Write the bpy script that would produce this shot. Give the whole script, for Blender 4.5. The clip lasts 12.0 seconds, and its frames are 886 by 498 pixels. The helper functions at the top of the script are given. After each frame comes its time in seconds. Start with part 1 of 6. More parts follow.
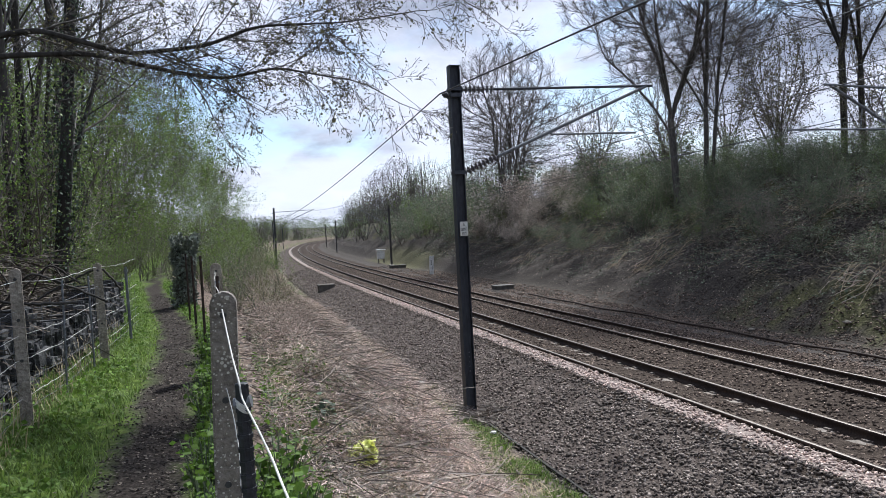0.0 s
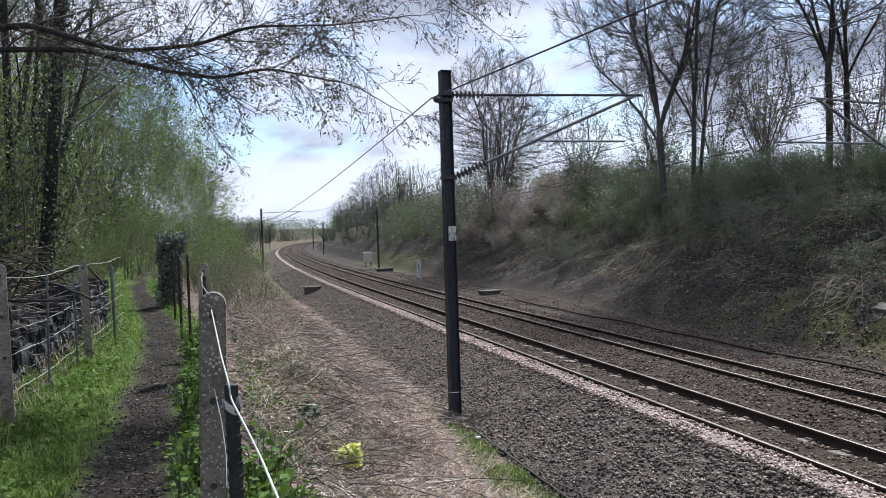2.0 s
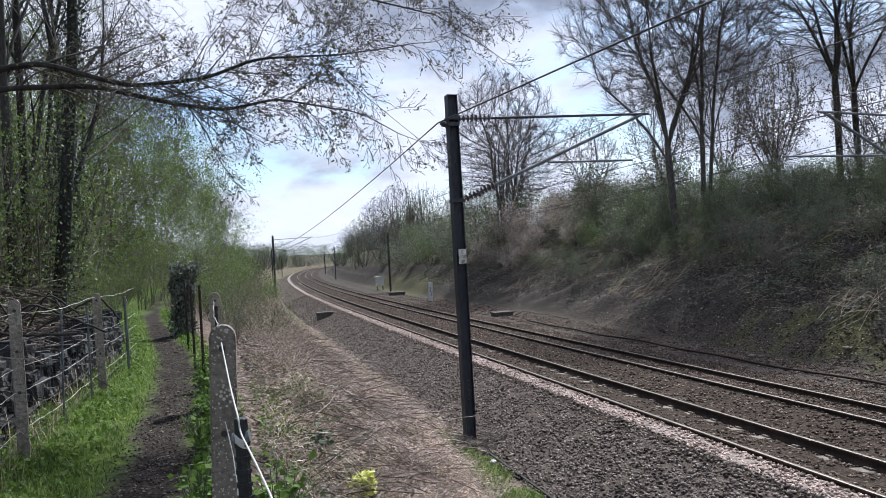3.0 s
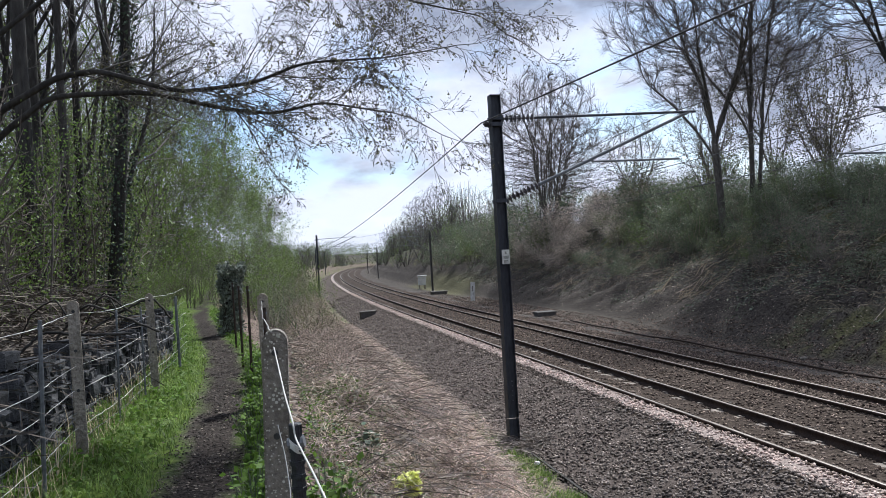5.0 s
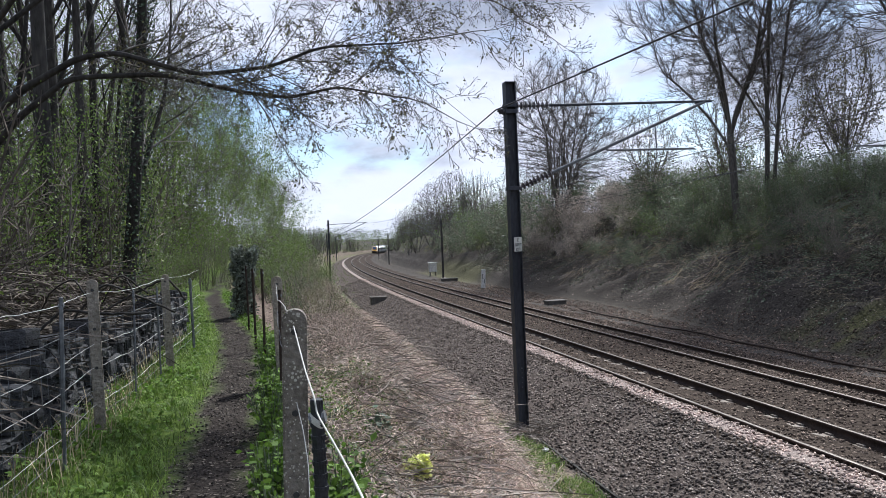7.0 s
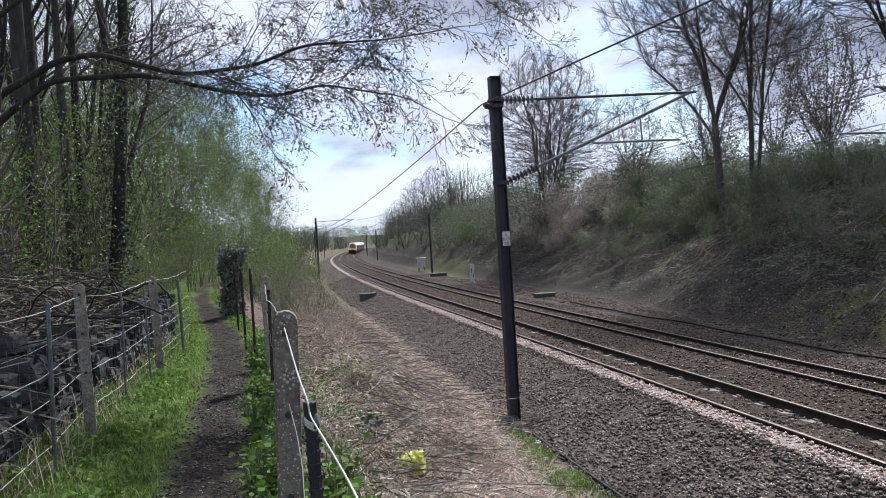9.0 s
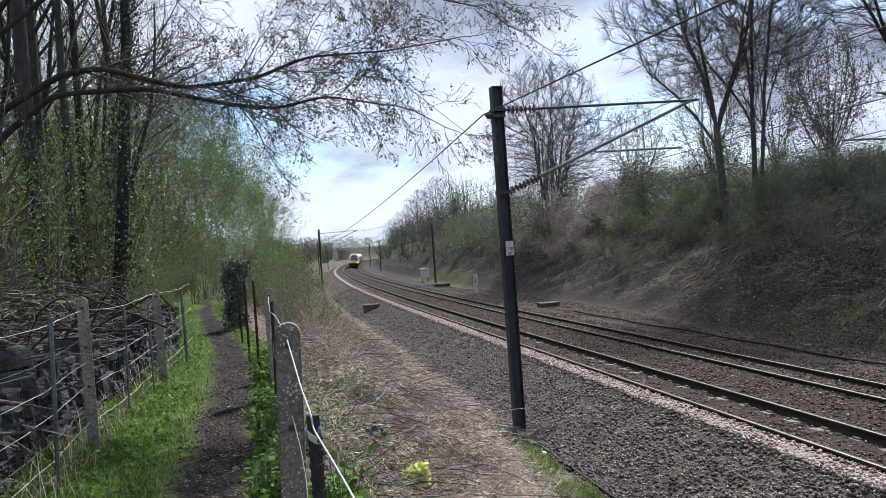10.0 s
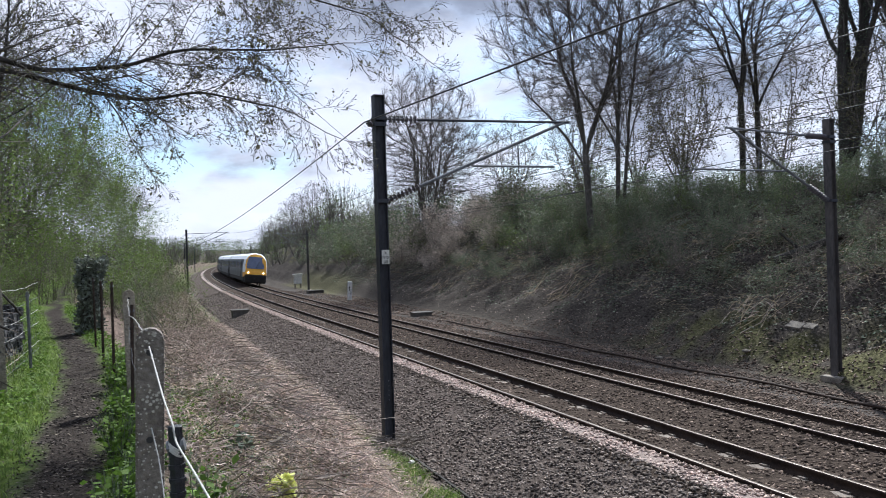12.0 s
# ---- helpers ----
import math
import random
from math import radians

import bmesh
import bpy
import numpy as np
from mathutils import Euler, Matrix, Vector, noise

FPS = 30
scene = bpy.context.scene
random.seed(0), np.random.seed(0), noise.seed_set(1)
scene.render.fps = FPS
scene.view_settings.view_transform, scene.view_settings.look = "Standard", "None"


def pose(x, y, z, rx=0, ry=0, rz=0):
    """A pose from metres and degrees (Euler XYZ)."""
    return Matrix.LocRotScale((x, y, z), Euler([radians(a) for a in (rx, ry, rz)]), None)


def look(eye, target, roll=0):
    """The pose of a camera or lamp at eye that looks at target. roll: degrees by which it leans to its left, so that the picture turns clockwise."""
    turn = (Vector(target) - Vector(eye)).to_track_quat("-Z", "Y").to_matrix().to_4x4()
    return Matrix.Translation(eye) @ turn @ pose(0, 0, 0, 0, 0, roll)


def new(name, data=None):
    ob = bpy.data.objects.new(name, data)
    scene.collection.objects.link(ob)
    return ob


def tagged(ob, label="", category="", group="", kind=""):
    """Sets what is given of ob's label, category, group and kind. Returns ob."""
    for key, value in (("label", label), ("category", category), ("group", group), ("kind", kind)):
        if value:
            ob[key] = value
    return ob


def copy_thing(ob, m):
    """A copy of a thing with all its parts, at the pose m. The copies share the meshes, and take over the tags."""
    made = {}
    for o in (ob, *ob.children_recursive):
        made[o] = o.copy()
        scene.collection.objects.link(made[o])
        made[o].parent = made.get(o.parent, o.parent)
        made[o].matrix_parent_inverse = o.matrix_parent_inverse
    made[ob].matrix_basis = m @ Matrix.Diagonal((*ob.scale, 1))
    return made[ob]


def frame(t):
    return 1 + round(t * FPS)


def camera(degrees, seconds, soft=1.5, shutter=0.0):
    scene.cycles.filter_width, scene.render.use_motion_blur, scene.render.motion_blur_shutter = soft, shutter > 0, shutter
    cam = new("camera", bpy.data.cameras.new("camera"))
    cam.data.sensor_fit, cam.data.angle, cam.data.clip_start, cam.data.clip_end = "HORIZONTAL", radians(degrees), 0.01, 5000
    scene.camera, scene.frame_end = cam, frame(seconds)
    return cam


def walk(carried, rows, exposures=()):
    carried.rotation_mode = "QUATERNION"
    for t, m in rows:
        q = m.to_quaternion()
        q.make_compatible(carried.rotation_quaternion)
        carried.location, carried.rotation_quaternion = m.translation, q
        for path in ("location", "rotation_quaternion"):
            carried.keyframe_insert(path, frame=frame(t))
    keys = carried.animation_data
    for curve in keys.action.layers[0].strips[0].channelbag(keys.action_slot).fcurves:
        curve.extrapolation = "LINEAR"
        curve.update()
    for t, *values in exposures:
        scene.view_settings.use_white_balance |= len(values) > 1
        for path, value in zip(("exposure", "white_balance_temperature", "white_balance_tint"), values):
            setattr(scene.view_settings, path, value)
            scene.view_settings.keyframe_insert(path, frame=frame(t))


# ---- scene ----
cam = camera(64.29, 12.0, soft=0.75, shutter=0.2)

PATH = [
    (0, 0, 0, 3.026, 88.331, 2.981, 0),
    (0.5, -0.012, -0.008, 3.038, 88.164, 2.429, -0.863),
    (1, -0.014, -0.006, 3.029, 88.066, 2.126, -1.045),
    (1.5, -0.014, 0.001, 3.026, 88.128, 1.821, -0.934),
    (2, -0.014, -0.011, 3.029, 88.636, 1.824, -0.998),
    (2.5, 0, -0.04, 3.053, 89.537, 2.444, -0.855),
    (3, 0.007, -0.029, 3.05, 90.475, 3.249, -0.087),
    (3.2, 0.015, -0.026, 3.053, 90.827, 3.49, 0.556),
    (4.8, -0.011, -0.036, 3.067, 90.552, 3.311, 3.436),
    (5, -0.019, -0.035, 3.078, 90.59, 3.286, 3.307),
    (5.5, -0.029, -0.038, 3.078, 90.649, 3.077, 3.424),
    (6, -0.024, -0.063, 3.075, 90.556, 2.784, 3.759),
    (6.5, -0.046, -0.084, 3.066, 90.045, 2.671, 4.024),
    (6.7, -0.045, -0.082, 3.063, 89.657, 2.346, 4.179),
    (8.3, -0.045, -0.064, 3.079, 89.491, 2.506, 4.196),
    (8.5, -0.044, -0.067, 3.071, 89.219, 2.968, 3.66),
    (9, -0.049, -0.079, 3.079, 89.131, 3.539, 3.221),
    (9.5, -0.063, -0.064, 3.084, 89.644, 3.928, 3.385),
    (10, -0.05, -0.06, 3.077, 89.992, 4.085, 3.485),
    (10.5, -0.053, -0.054, 3.07, 89.944, 3.819, 2.85),
    (11, -0.05, -0.051, 3.071, 89.698, 3.301, 1.246),
    (11.5, -0.061, -0.065, 3.093, 89.86, 2.581, -2.19),
    (12, -0.06, -0.062, 3.083, 90.136, 1.895, -6.613),
]
walk(cam, [(t, pose(*p)) for t, *p in PATH], exposures=[(0.0, 0.62, 5800, 7), (12.0, 0.62, 5800, 7)])

# ---- world and sun ----
SUN_AZ, SUN_EL = radians(20), radians(50)  # azimuth clockwise from +y


def make_world():
    w = bpy.data.worlds.new("sky")
    scene.world = w
    w.use_nodes = True
    nt = w.node_tree
    nt.nodes.clear()
    n, l = nt.nodes.new, nt.links.new
    out, bg = n("ShaderNodeOutputWorld"), n("ShaderNodeBackground")
    sky = n("ShaderNodeTexSky")
    sky.sky_type, sky.sun_disc = "NISHITA", False
    sky.sun_elevation, sky.sun_rotation = SUN_EL, SUN_AZ
    dim = n("ShaderNodeVectorMath")
    dim.operation = "SCALE"
    dim.inputs["Scale"].default_value = 0.10
    l(sky.outputs[0], dim.inputs[0])
    tc, sep = n("ShaderNodeTexCoord"), n("ShaderNodeSeparateXYZ")
    l(tc.outputs["Generated"], sep.inputs[0])

    def math(op, a, b):
        m = n("ShaderNodeMath")
        m.operation = op
        for k, v in enumerate((a, b)):
            if isinstance(v, (int, float)):
                m.inputs[k].default_value = v
            else:
                l(v, m.inputs[k])
        return m.outputs[0]

    up = math("ADD", math("MAXIMUM", sep.outputs[2], 0.0), 0.3)
    flat = n("ShaderNodeCombineXYZ")
    l(math("DIVIDE", sep.outputs[0], up), flat.inputs[0])
    l(math("DIVIDE", sep.outputs[1], up), flat.inputs[1])

    def cloud(scale, shift, detail, lo, hi):
        t = n("ShaderNodeTexNoise")
        mp = n("ShaderNodeMapping")
        mp.inputs["Location"].default_value = shift
        l(flat.outputs[0], mp.inputs[0])
        l(mp.outputs[0], t.inputs["Vector"])
        t.inputs["Scale"].default_value, t.inputs["Detail"].default_value = scale, detail
        t.inputs["Roughness"].default_value = 0.55
        r = n("ShaderNodeMapRange")
        r.interpolation_type = "SMOOTHSTEP"
        r.inputs["From Min"].default_value, r.inputs["From Max"].default_value = lo, hi
        l(t.outputs["Fac"], r.inputs["Value"])
        return r.outputs[0]

    low = n("ShaderNodeMapRange")
    low.inputs["From Min"].default_value, low.inputs["From Max"].default_value = 0.12, 0.02
    l(sep.outputs[2], low.inputs["Value"])
    cover = cloud(1.8, CLOUD_SHIFT, 9, 0.37, 0.54)
    cover = math("MAXIMUM", cover, low.outputs[0])
    grey = cloud(1.2, GREY_SHIFT, 7, 0.45, 0.68)
    grey = math("MULTIPLY", grey, math("SUBTRACT", 1.0, math("MULTIPLY", low.outputs[0], 0.8)))
    # one heavy grey cloud high over the line
    off, wide = n("ShaderNodeVectorMath"), n("ShaderNodeVectorMath")
    off.operation, wide.operation = "SUBTRACT", "MULTIPLY"
    off.inputs[1].default_value, wide.inputs[1].default_value = GREY_CLOUD, (1.0, 1.0, 2.3)
    size = n("ShaderNodeVectorMath")
    size.operation = "LENGTH"
    l(tc.outputs["Generated"], off.inputs[0])
    l(off.outputs[0], wide.inputs[0])
    l(wide.outputs[0], size.inputs[0])
    ragged = math("ADD", size.outputs["Value"], math("MULTIPLY", cloud(3.2, (1.3, 4.1, 0.0), 8, 0.3, 0.75), 0.2))
    heavy = n("ShaderNodeMapRange")
    heavy.interpolation_type = "SMOOTHSTEP"
    heavy.inputs["From Min"].default_value, heavy.inputs["From Max"].default_value = 0.44, 0.16
    l(ragged, heavy.inputs["Value"])
    # unseen grey added overhead to weaken the light from the zenith
    zenith_dim = n("ShaderNodeMapRange")
    zenith_dim.interpolation_type = "SMOOTHSTEP"
    zenith_dim.inputs["From Min"].default_value, zenith_dim.inputs["From Max"].default_value = 0.42, 0.75
    zenith_dim.inputs["To Max"].default_value = 0.7
    l(sep.outputs[2], zenith_dim.inputs["Value"])
    grey = math("MAXIMUM", math("MAXIMUM", grey, heavy.outputs[0]), zenith_dim.outputs[0])
    cover = math("MAXIMUM", cover, heavy.outputs[0])

    def mix(fac, a, b):
        m = n("ShaderNodeMix")
        m.data_type = "RGBA"
        l(fac, m.inputs[0])
        for k, v in ((6, a), (7, b)):
            if isinstance(v, tuple):
                m.inputs[k].default_value = (*v, 1)
            else:
                l(v, m.inputs[k])
        return m.outputs[2]

    clouds = mix(grey, (0.645, 0.64, 0.715), (0.23, 0.245, 0.305))
    l(mix(cover, dim.outputs[0], clouds), bg.inputs[0])
    bg.inputs[1].default_value = 1.0
    l(bg.outputs[0], out.inputs[0])


CLOUD_SHIFT, GREY_SHIFT = (3.1, 1.7, 0.0), (0.35, 0.9, 0.0)
GREY_CLOUD = (0.06, 0.92, 0.37)
make_world()
sun = new("sun", bpy.data.lights.new("sun", "SUN"))
sun.data.energy, sun.data.angle, sun.data.color = 5.0, radians(3), (1.0, 0.95, 0.88)
sun.matrix_world = look((0, 0, 60), (-math.sin(SUN_AZ) * 60 / math.tan(SUN_EL), -math.cos(SUN_AZ) * 60 / math.tan(SUN_EL), 0))

# ---- materials ----


def material(name, dark, light, scale=4.0, rough=0.85, bump=0.3, fine=8.0, metal=0.0, island=0.0, obrand=0.0, stretch=(1, 1, 1), spec=0.3, thin=0.0):
    """Two colours mixed by noise at two scales, with relief, and shifts of value by island or by object."""
    m = bpy.data.materials.new(name)
    m.use_nodes = True
    nt = m.node_tree
    n, l = nt.nodes.new, nt.links.new
    b = nt.nodes["Principled BSDF"]
    tc, mp = n("ShaderNodeTexCoord"), n("ShaderNodeMapping")
    mp.inputs["Scale"].default_value = stretch
    l(tc.outputs["Object"], mp.inputs[0])
    big, small = n("ShaderNodeTexNoise"), n("ShaderNodeTexNoise")
    big.inputs["Scale"].default_value, small.inputs["Scale"].default_value = scale, scale * fine
    big.inputs["Detail"].default_value = small.inputs["Detail"].default_value = 5
    for t in (big, small):
        l(mp.outputs[0], t.inputs["Vector"])
    both = n("ShaderNodeMath")
    both.operation = "MULTIPLY_ADD"
    both.inputs[1].default_value = 0.5
    half = n("ShaderNodeMath")
    half.operation = "MULTIPLY"
    half.inputs[1].default_value = 0.5
    l(small.outputs["Fac"], half.inputs[0])
    l(big.outputs["Fac"], both.inputs[0])
    l(half.outputs[0], both.inputs[2])
    ramp = n("ShaderNodeValToRGB")
    ramp.color_ramp.elements[0].position, ramp.color_ramp.elements[1].position = 0.36, 0.64
    ramp.color_ramp.elements[0].color, ramp.color_ramp.elements[1].color = (*dark, 1), (*light, 1)
    l(both.outputs[0], ramp.inputs[0])
    colour = ramp.outputs[0]
    for amount, kind, socket in ((island, "ShaderNodeNewGeometry", "Random Per Island"), (obrand, "ShaderNodeObjectInfo", "Random")):
        if amount:
            g, r, h = n(kind), n("ShaderNodeMapRange"), n("ShaderNodeHueSaturation")
            r.inputs["To Min"].default_value, r.inputs["To Max"].default_value = 1 - amount, 1 + amount
            l(g.outputs[socket], r.inputs["Value"])
            l(r.outputs[0], h.inputs["Value"])
            l(colour, h.inputs["Color"])
            colour = h.outputs[0]
    l(colour, b.inputs["Base Color"])
    b.inputs["Roughness"].default_value, b.inputs["Metallic"].default_value = rough, metal
    b.inputs["Specular IOR Level"].default_value = spec
    if bump:
        u = n("ShaderNodeBump")
        u.inputs["Strength"].default_value, u.inputs["Distance"].default_value = bump, 0.02
        l(small.outputs["Fac"], u.inputs["Height"])
        l(u.outputs[0], b.inputs["Normal"])
    if thin:
        tr, mx = n("ShaderNodeBsdfTranslucent"), n("ShaderNodeMixShader")
        l(colour, tr.inputs[0])
        mx.inputs[0].default_value = thin
        l(b.outputs[0], mx.inputs[1])
        l(tr.outputs[0], mx.inputs[2])
        l(mx.outputs[0], nt.nodes["Material Output"].inputs[0])
    return m


BARK = material("bark", (0.05, 0.045, 0.04), (0.15, 0.138, 0.12), 3, 0.95, 0.8, 6, stretch=(1, 1, 0.25), obrand=0.25)
BARK_DARK = material("dark bark", (0.018, 0.016, 0.014), (0.06, 0.055, 0.048), 3, 0.95, 0.8, 6, stretch=(1, 1, 0.25), obrand=0.2)
TWIG = material("twig bark", (0.06, 0.052, 0.048), (0.16, 0.14, 0.125), 2, 0.9, 0, island=0.3)
BRUSH = material("brown brush", (0.11, 0.092, 0.078), (0.32, 0.275, 0.235), 1.5, 0.9, 0, island=0.4)
BRAMBLE = material("dead bramble cane", (0.21, 0.162, 0.137), (0.58, 0.475, 0.405), 1.5, 0.9, 0, island=0.45)
BRUSH_DARK = material("dark brown brush", (0.05, 0.041, 0.033), (0.17, 0.142, 0.115), 1.5, 0.9, 0, island=0.45)
LITTER = material("dark leaf litter", (0.05, 0.044, 0.037), (0.26, 0.228, 0.19), 2.0, 0.9, 0, island=0.5)
LEAF_GREEN = material("fresh green leaf", (0.062, 0.10, 0.024), (0.175, 0.23, 0.06), 0.7, 0.6, 0, island=0.35, thin=0.35)
LEAF_DULL = material("dull green leaf", (0.082, 0.106, 0.066), (0.215, 0.245, 0.15), 0.7, 0.65, 0, island=0.35, thin=0.25)
LEAF_BUD = material("opening bud", (0.06, 0.055, 0.03), (0.14, 0.13, 0.06), 2, 0.7, 0, island=0.4, thin=0.3)
LEAF_GROUND = material("grey green ground leaf", (0.085, 0.105, 0.07), (0.23, 0.26, 0.185), 1.5, 0.75, 0, island=0.4, spec=0.15)
LEAF_BLOSSOM = material("pale blossom", (0.40, 0.325, 0.27), (0.70, 0.62, 0.54), 2, 0.7, 0, island=0.3, thin=0.3)
LEAF_IVY = material("ivy leaf", (0.03, 0.048, 0.03), (0.10, 0.125, 0.085), 3, 0.7, 0, island=0.5, spec=0.15)
LEAF_STUMP = material("grey green ivy leaf", (0.075, 0.09, 0.075), (0.25, 0.275, 0.225), 4, 0.65, 0, island=0.5, spec=0.25)
LEAF_LUSH = material("lush leaf", (0.05, 0.10, 0.015), (0.155, 0.245, 0.04), 4, 0.75, 0, island=0.3, thin=0.35)
GRASS = material("grass blade", (0.058, 0.102, 0.016), (0.18, 0.255, 0.05), 2, 0.6, 0, island=0.55, thin=0.35)
DRY = material("dry stem", (0.27, 0.205, 0.17), (0.82, 0.67, 0.585), 3, 0.85, 0, island=0.6)
DRY_GRASS = material("straw grass", (0.26, 0.2, 0.12), (0.55, 0.46, 0.31), 3, 0.85, 0, island=0.35)
STONE_BALLAST = material("ballast stone", (0.03, 0.024, 0.0205), (0.275, 0.23, 0.2), 6, 0.9, 0.4, 6, island=0.7, spec=0.1)
STONE_BROWN = material("brown ballast stone", (0.033, 0.024, 0.019), (0.235, 0.18, 0.145), 6, 0.95, 0.4, 6, island=0.8, spec=0.08)
STONE_PINK = material("pale pink ballast stone", (0.24, 0.18, 0.155), (0.54, 0.415, 0.36), 6, 0.85, 0.3, 6, island=0.55)
CONCRETE = material("weathered concrete", (0.13, 0.115, 0.095), (0.30, 0.27, 0.23), 5, 0.95, 0.6, 8)
CONCRETE_POST = material("dark weathered concrete", (0.05, 0.047, 0.044), (0.15, 0.14, 0.13), 9, 0.95, 0.7, 6)
SLEEPER = material("sleeper concrete", (0.10, 0.08, 0.065), (0.24, 0.205, 0.175), 3, 0.95, 0.5, 8, obrand=0.2)
STEEL_DARK = material("dark painted steel", (0.018, 0.02, 0.027), (0.05, 0.054, 0.066), 2, 0.55, 0.2, 10, stretch=(1, 1, 0.3))
STEEL_WORN = material("weathered steel", (0.045, 0.042, 0.042), (0.115, 0.105, 0.10), 2, 0.7, 0.2, 10, stretch=(1, 1, 0.3))
STEEL_GREY = material("galvanised steel", (0.08, 0.085, 0.092), (0.19, 0.195, 0.205), 3, 0.55, 0.1, 8, metal=0.3)
RUST = material("rusted rail steel", (0.018, 0.012, 0.0095), (0.06, 0.04, 0.03), 4, 0.85, 0.3, 8)
RAIL_TOP = material("dull worn rail head", (0.07, 0.058, 0.05), (0.14, 0.12, 0.106), 3, 0.48, 0.0, 8, metal=0.75)
WIRE = material("weathered wire", (0.03, 0.03, 0.032), (0.09, 0.09, 0.095), 4, 0.6, 0)
WIRE_PALE = material("bright wire", (0.35, 0.34, 0.31), (0.62, 0.61, 0.57), 6, 0.5, 0)
WHITE = material("chalky white paint", (0.45, 0.44, 0.42), (0.78, 0.77, 0.75), 5, 0.8, 0.1)
RUBBER = material("black plastic", (0.012, 0.013, 0.016), (0.035, 0.036, 0.042), 6, 0.5, 0.4)
PLATE = material("sign enamel", (0.42, 0.42, 0.38), (0.66, 0.66, 0.61), 14, 0.6, 0.1)
INK = material("black lettering", (0.02, 0.02, 0.02), (0.05, 0.05, 0.05), 9, 0.6, 0)
PORCELAIN = material("brown insulator", (0.05, 0.045, 0.05), (0.11, 0.10, 0.11), 5, 0.55, 0, spec=0.3)
STONE_WALL = material("dark wall stone", (0.016, 0.016, 0.017), (0.085, 0.084, 0.086), 3, 0.9, 0.7, 6, obrand=0.45)
TRAIN_YELLOW = material("warm yellow train paint", (0.72, 0.36, 0.03), (0.86, 0.46, 0.04), 1, 0.35, 0, spec=0.5)
TRAIN_BLUE = material("dull grey blue train paint", (0.05, 0.06, 0.068), (0.085, 0.098, 0.105), 1, 0.6, 0, spec=0.5)
TRAIN_SILVER = material("pale grey train paint", (0.68, 0.7, 0.72), (0.82, 0.84, 0.85), 1, 0.4, 0, spec=0.5)
TRAIN_UNDER = material("underframe grime", (0.012, 0.012, 0.013), (0.04, 0.037, 0.035), 3, 0.8, 0)
# the blue in this glass colour stands in for reflected sky
GLASS_SKY = material("sky tinted train glass", (0.05, 0.07, 0.13), (0.10, 0.13, 0.22), 1, 0.08, 0, spec=0.8)
YELLOW_FLOWER = material("yellow green bracts", (0.68, 0.71, 0.18), (0.88, 0.89, 0.40), 12, 0.6, 0, island=0.25, thin=0.3)


def glow(name, colour, strength):
    m = bpy.data.materials.new(name)
    m.use_nodes = True
    b = m.node_tree.nodes["Principled BSDF"]
    b.inputs["Emission Color"].default_value, b.inputs["Emission Strength"].default_value = (*colour, 1), strength
    return m


HEADLAMP = glow("lit headlamp", (1.0, 0.85, 0.65), 2.5)

# ---- mesh tools ----


def mesh_np(name, verts, faces, mats, smooth=False, index=None):
    """A mesh from arrays: verts (n, 3), faces (m, 3 or 4)."""
    me = bpy.data.meshes.new(name)
    verts, faces = np.asarray(verts, np.float32), np.asarray(faces, np.int32)
    k = faces.shape[1]
    me.vertices.add(len(verts))
    me.vertices.foreach_set("co", verts.ravel())
    me.loops.add(faces.size)
    me.loops.foreach_set("vertex_index", faces.ravel())
    me.polygons.add(len(faces))
    me.polygons.foreach_set("loop_start", np.arange(0, faces.size, k, dtype=np.int32))
    if smooth:
        me.polygons.foreach_set("use_smooth", np.ones(len(faces), bool))
    for m in mats if isinstance(mats, (list, tuple)) else [mats]:
        me.materials.append(m)
    if index is not None:
        me.polygons.foreach_set("material_index", np.asarray(index, np.int32))
    me.update(calc_edges=True)
    return me


def part(name, bm, mat, parent, label=""):
    me = bpy.data.meshes.new(name)
    bm.to_mesh(me)
    bm.free()
    for m in mat if isinstance(mat, (list, tuple)) else [mat]:
        me.materials.append(m)
    return part_me(name, me, parent, label)


def part_me(name, me, parent, label=""):
    ob = new(name, me)
    ob.parent = parent
    if label:
        tagged(ob, label)
    return ob


def box(bm, cx, cy, cz, sx, sy, sz, bevel=0.0, m=None):
    ret = bmesh.ops.create_cube(bm, size=1.0)
    vs = ret["verts"]
    bmesh.ops.scale(bm, vec=(sx, sy, sz), verts=vs)
    bmesh.ops.translate(bm, vec=(cx, cy, cz), verts=vs)
    if bevel:
        es = list({e for v in vs for e in v.link_edges})
        r = bmesh.ops.bevel(bm, geom=es, offset=bevel, segments=2, affect="EDGES", profile=0.6)
        vs = list({v for f in r["faces"] for v in f.verts} | {v for v in vs if v.is_valid})
    if m is not None:
        bmesh.ops.transform(bm, matrix=m, verts=vs)
    return vs


def rod(bm, a, b, r0, r1=None, sides=10):
    """A tapered round bar from a to b."""
    a, b = Vector(a), Vector(b)
    m = Matrix.Translation((a + b) / 2) @ (b - a).to_track_quat("Z", "Y").to_matrix().to_4x4()
    bmesh.ops.create_cone(bm, cap_ends=True, segments=sides, radius1=r0, radius2=r0 if r1 is None else r1, depth=(b - a).length, matrix=m)


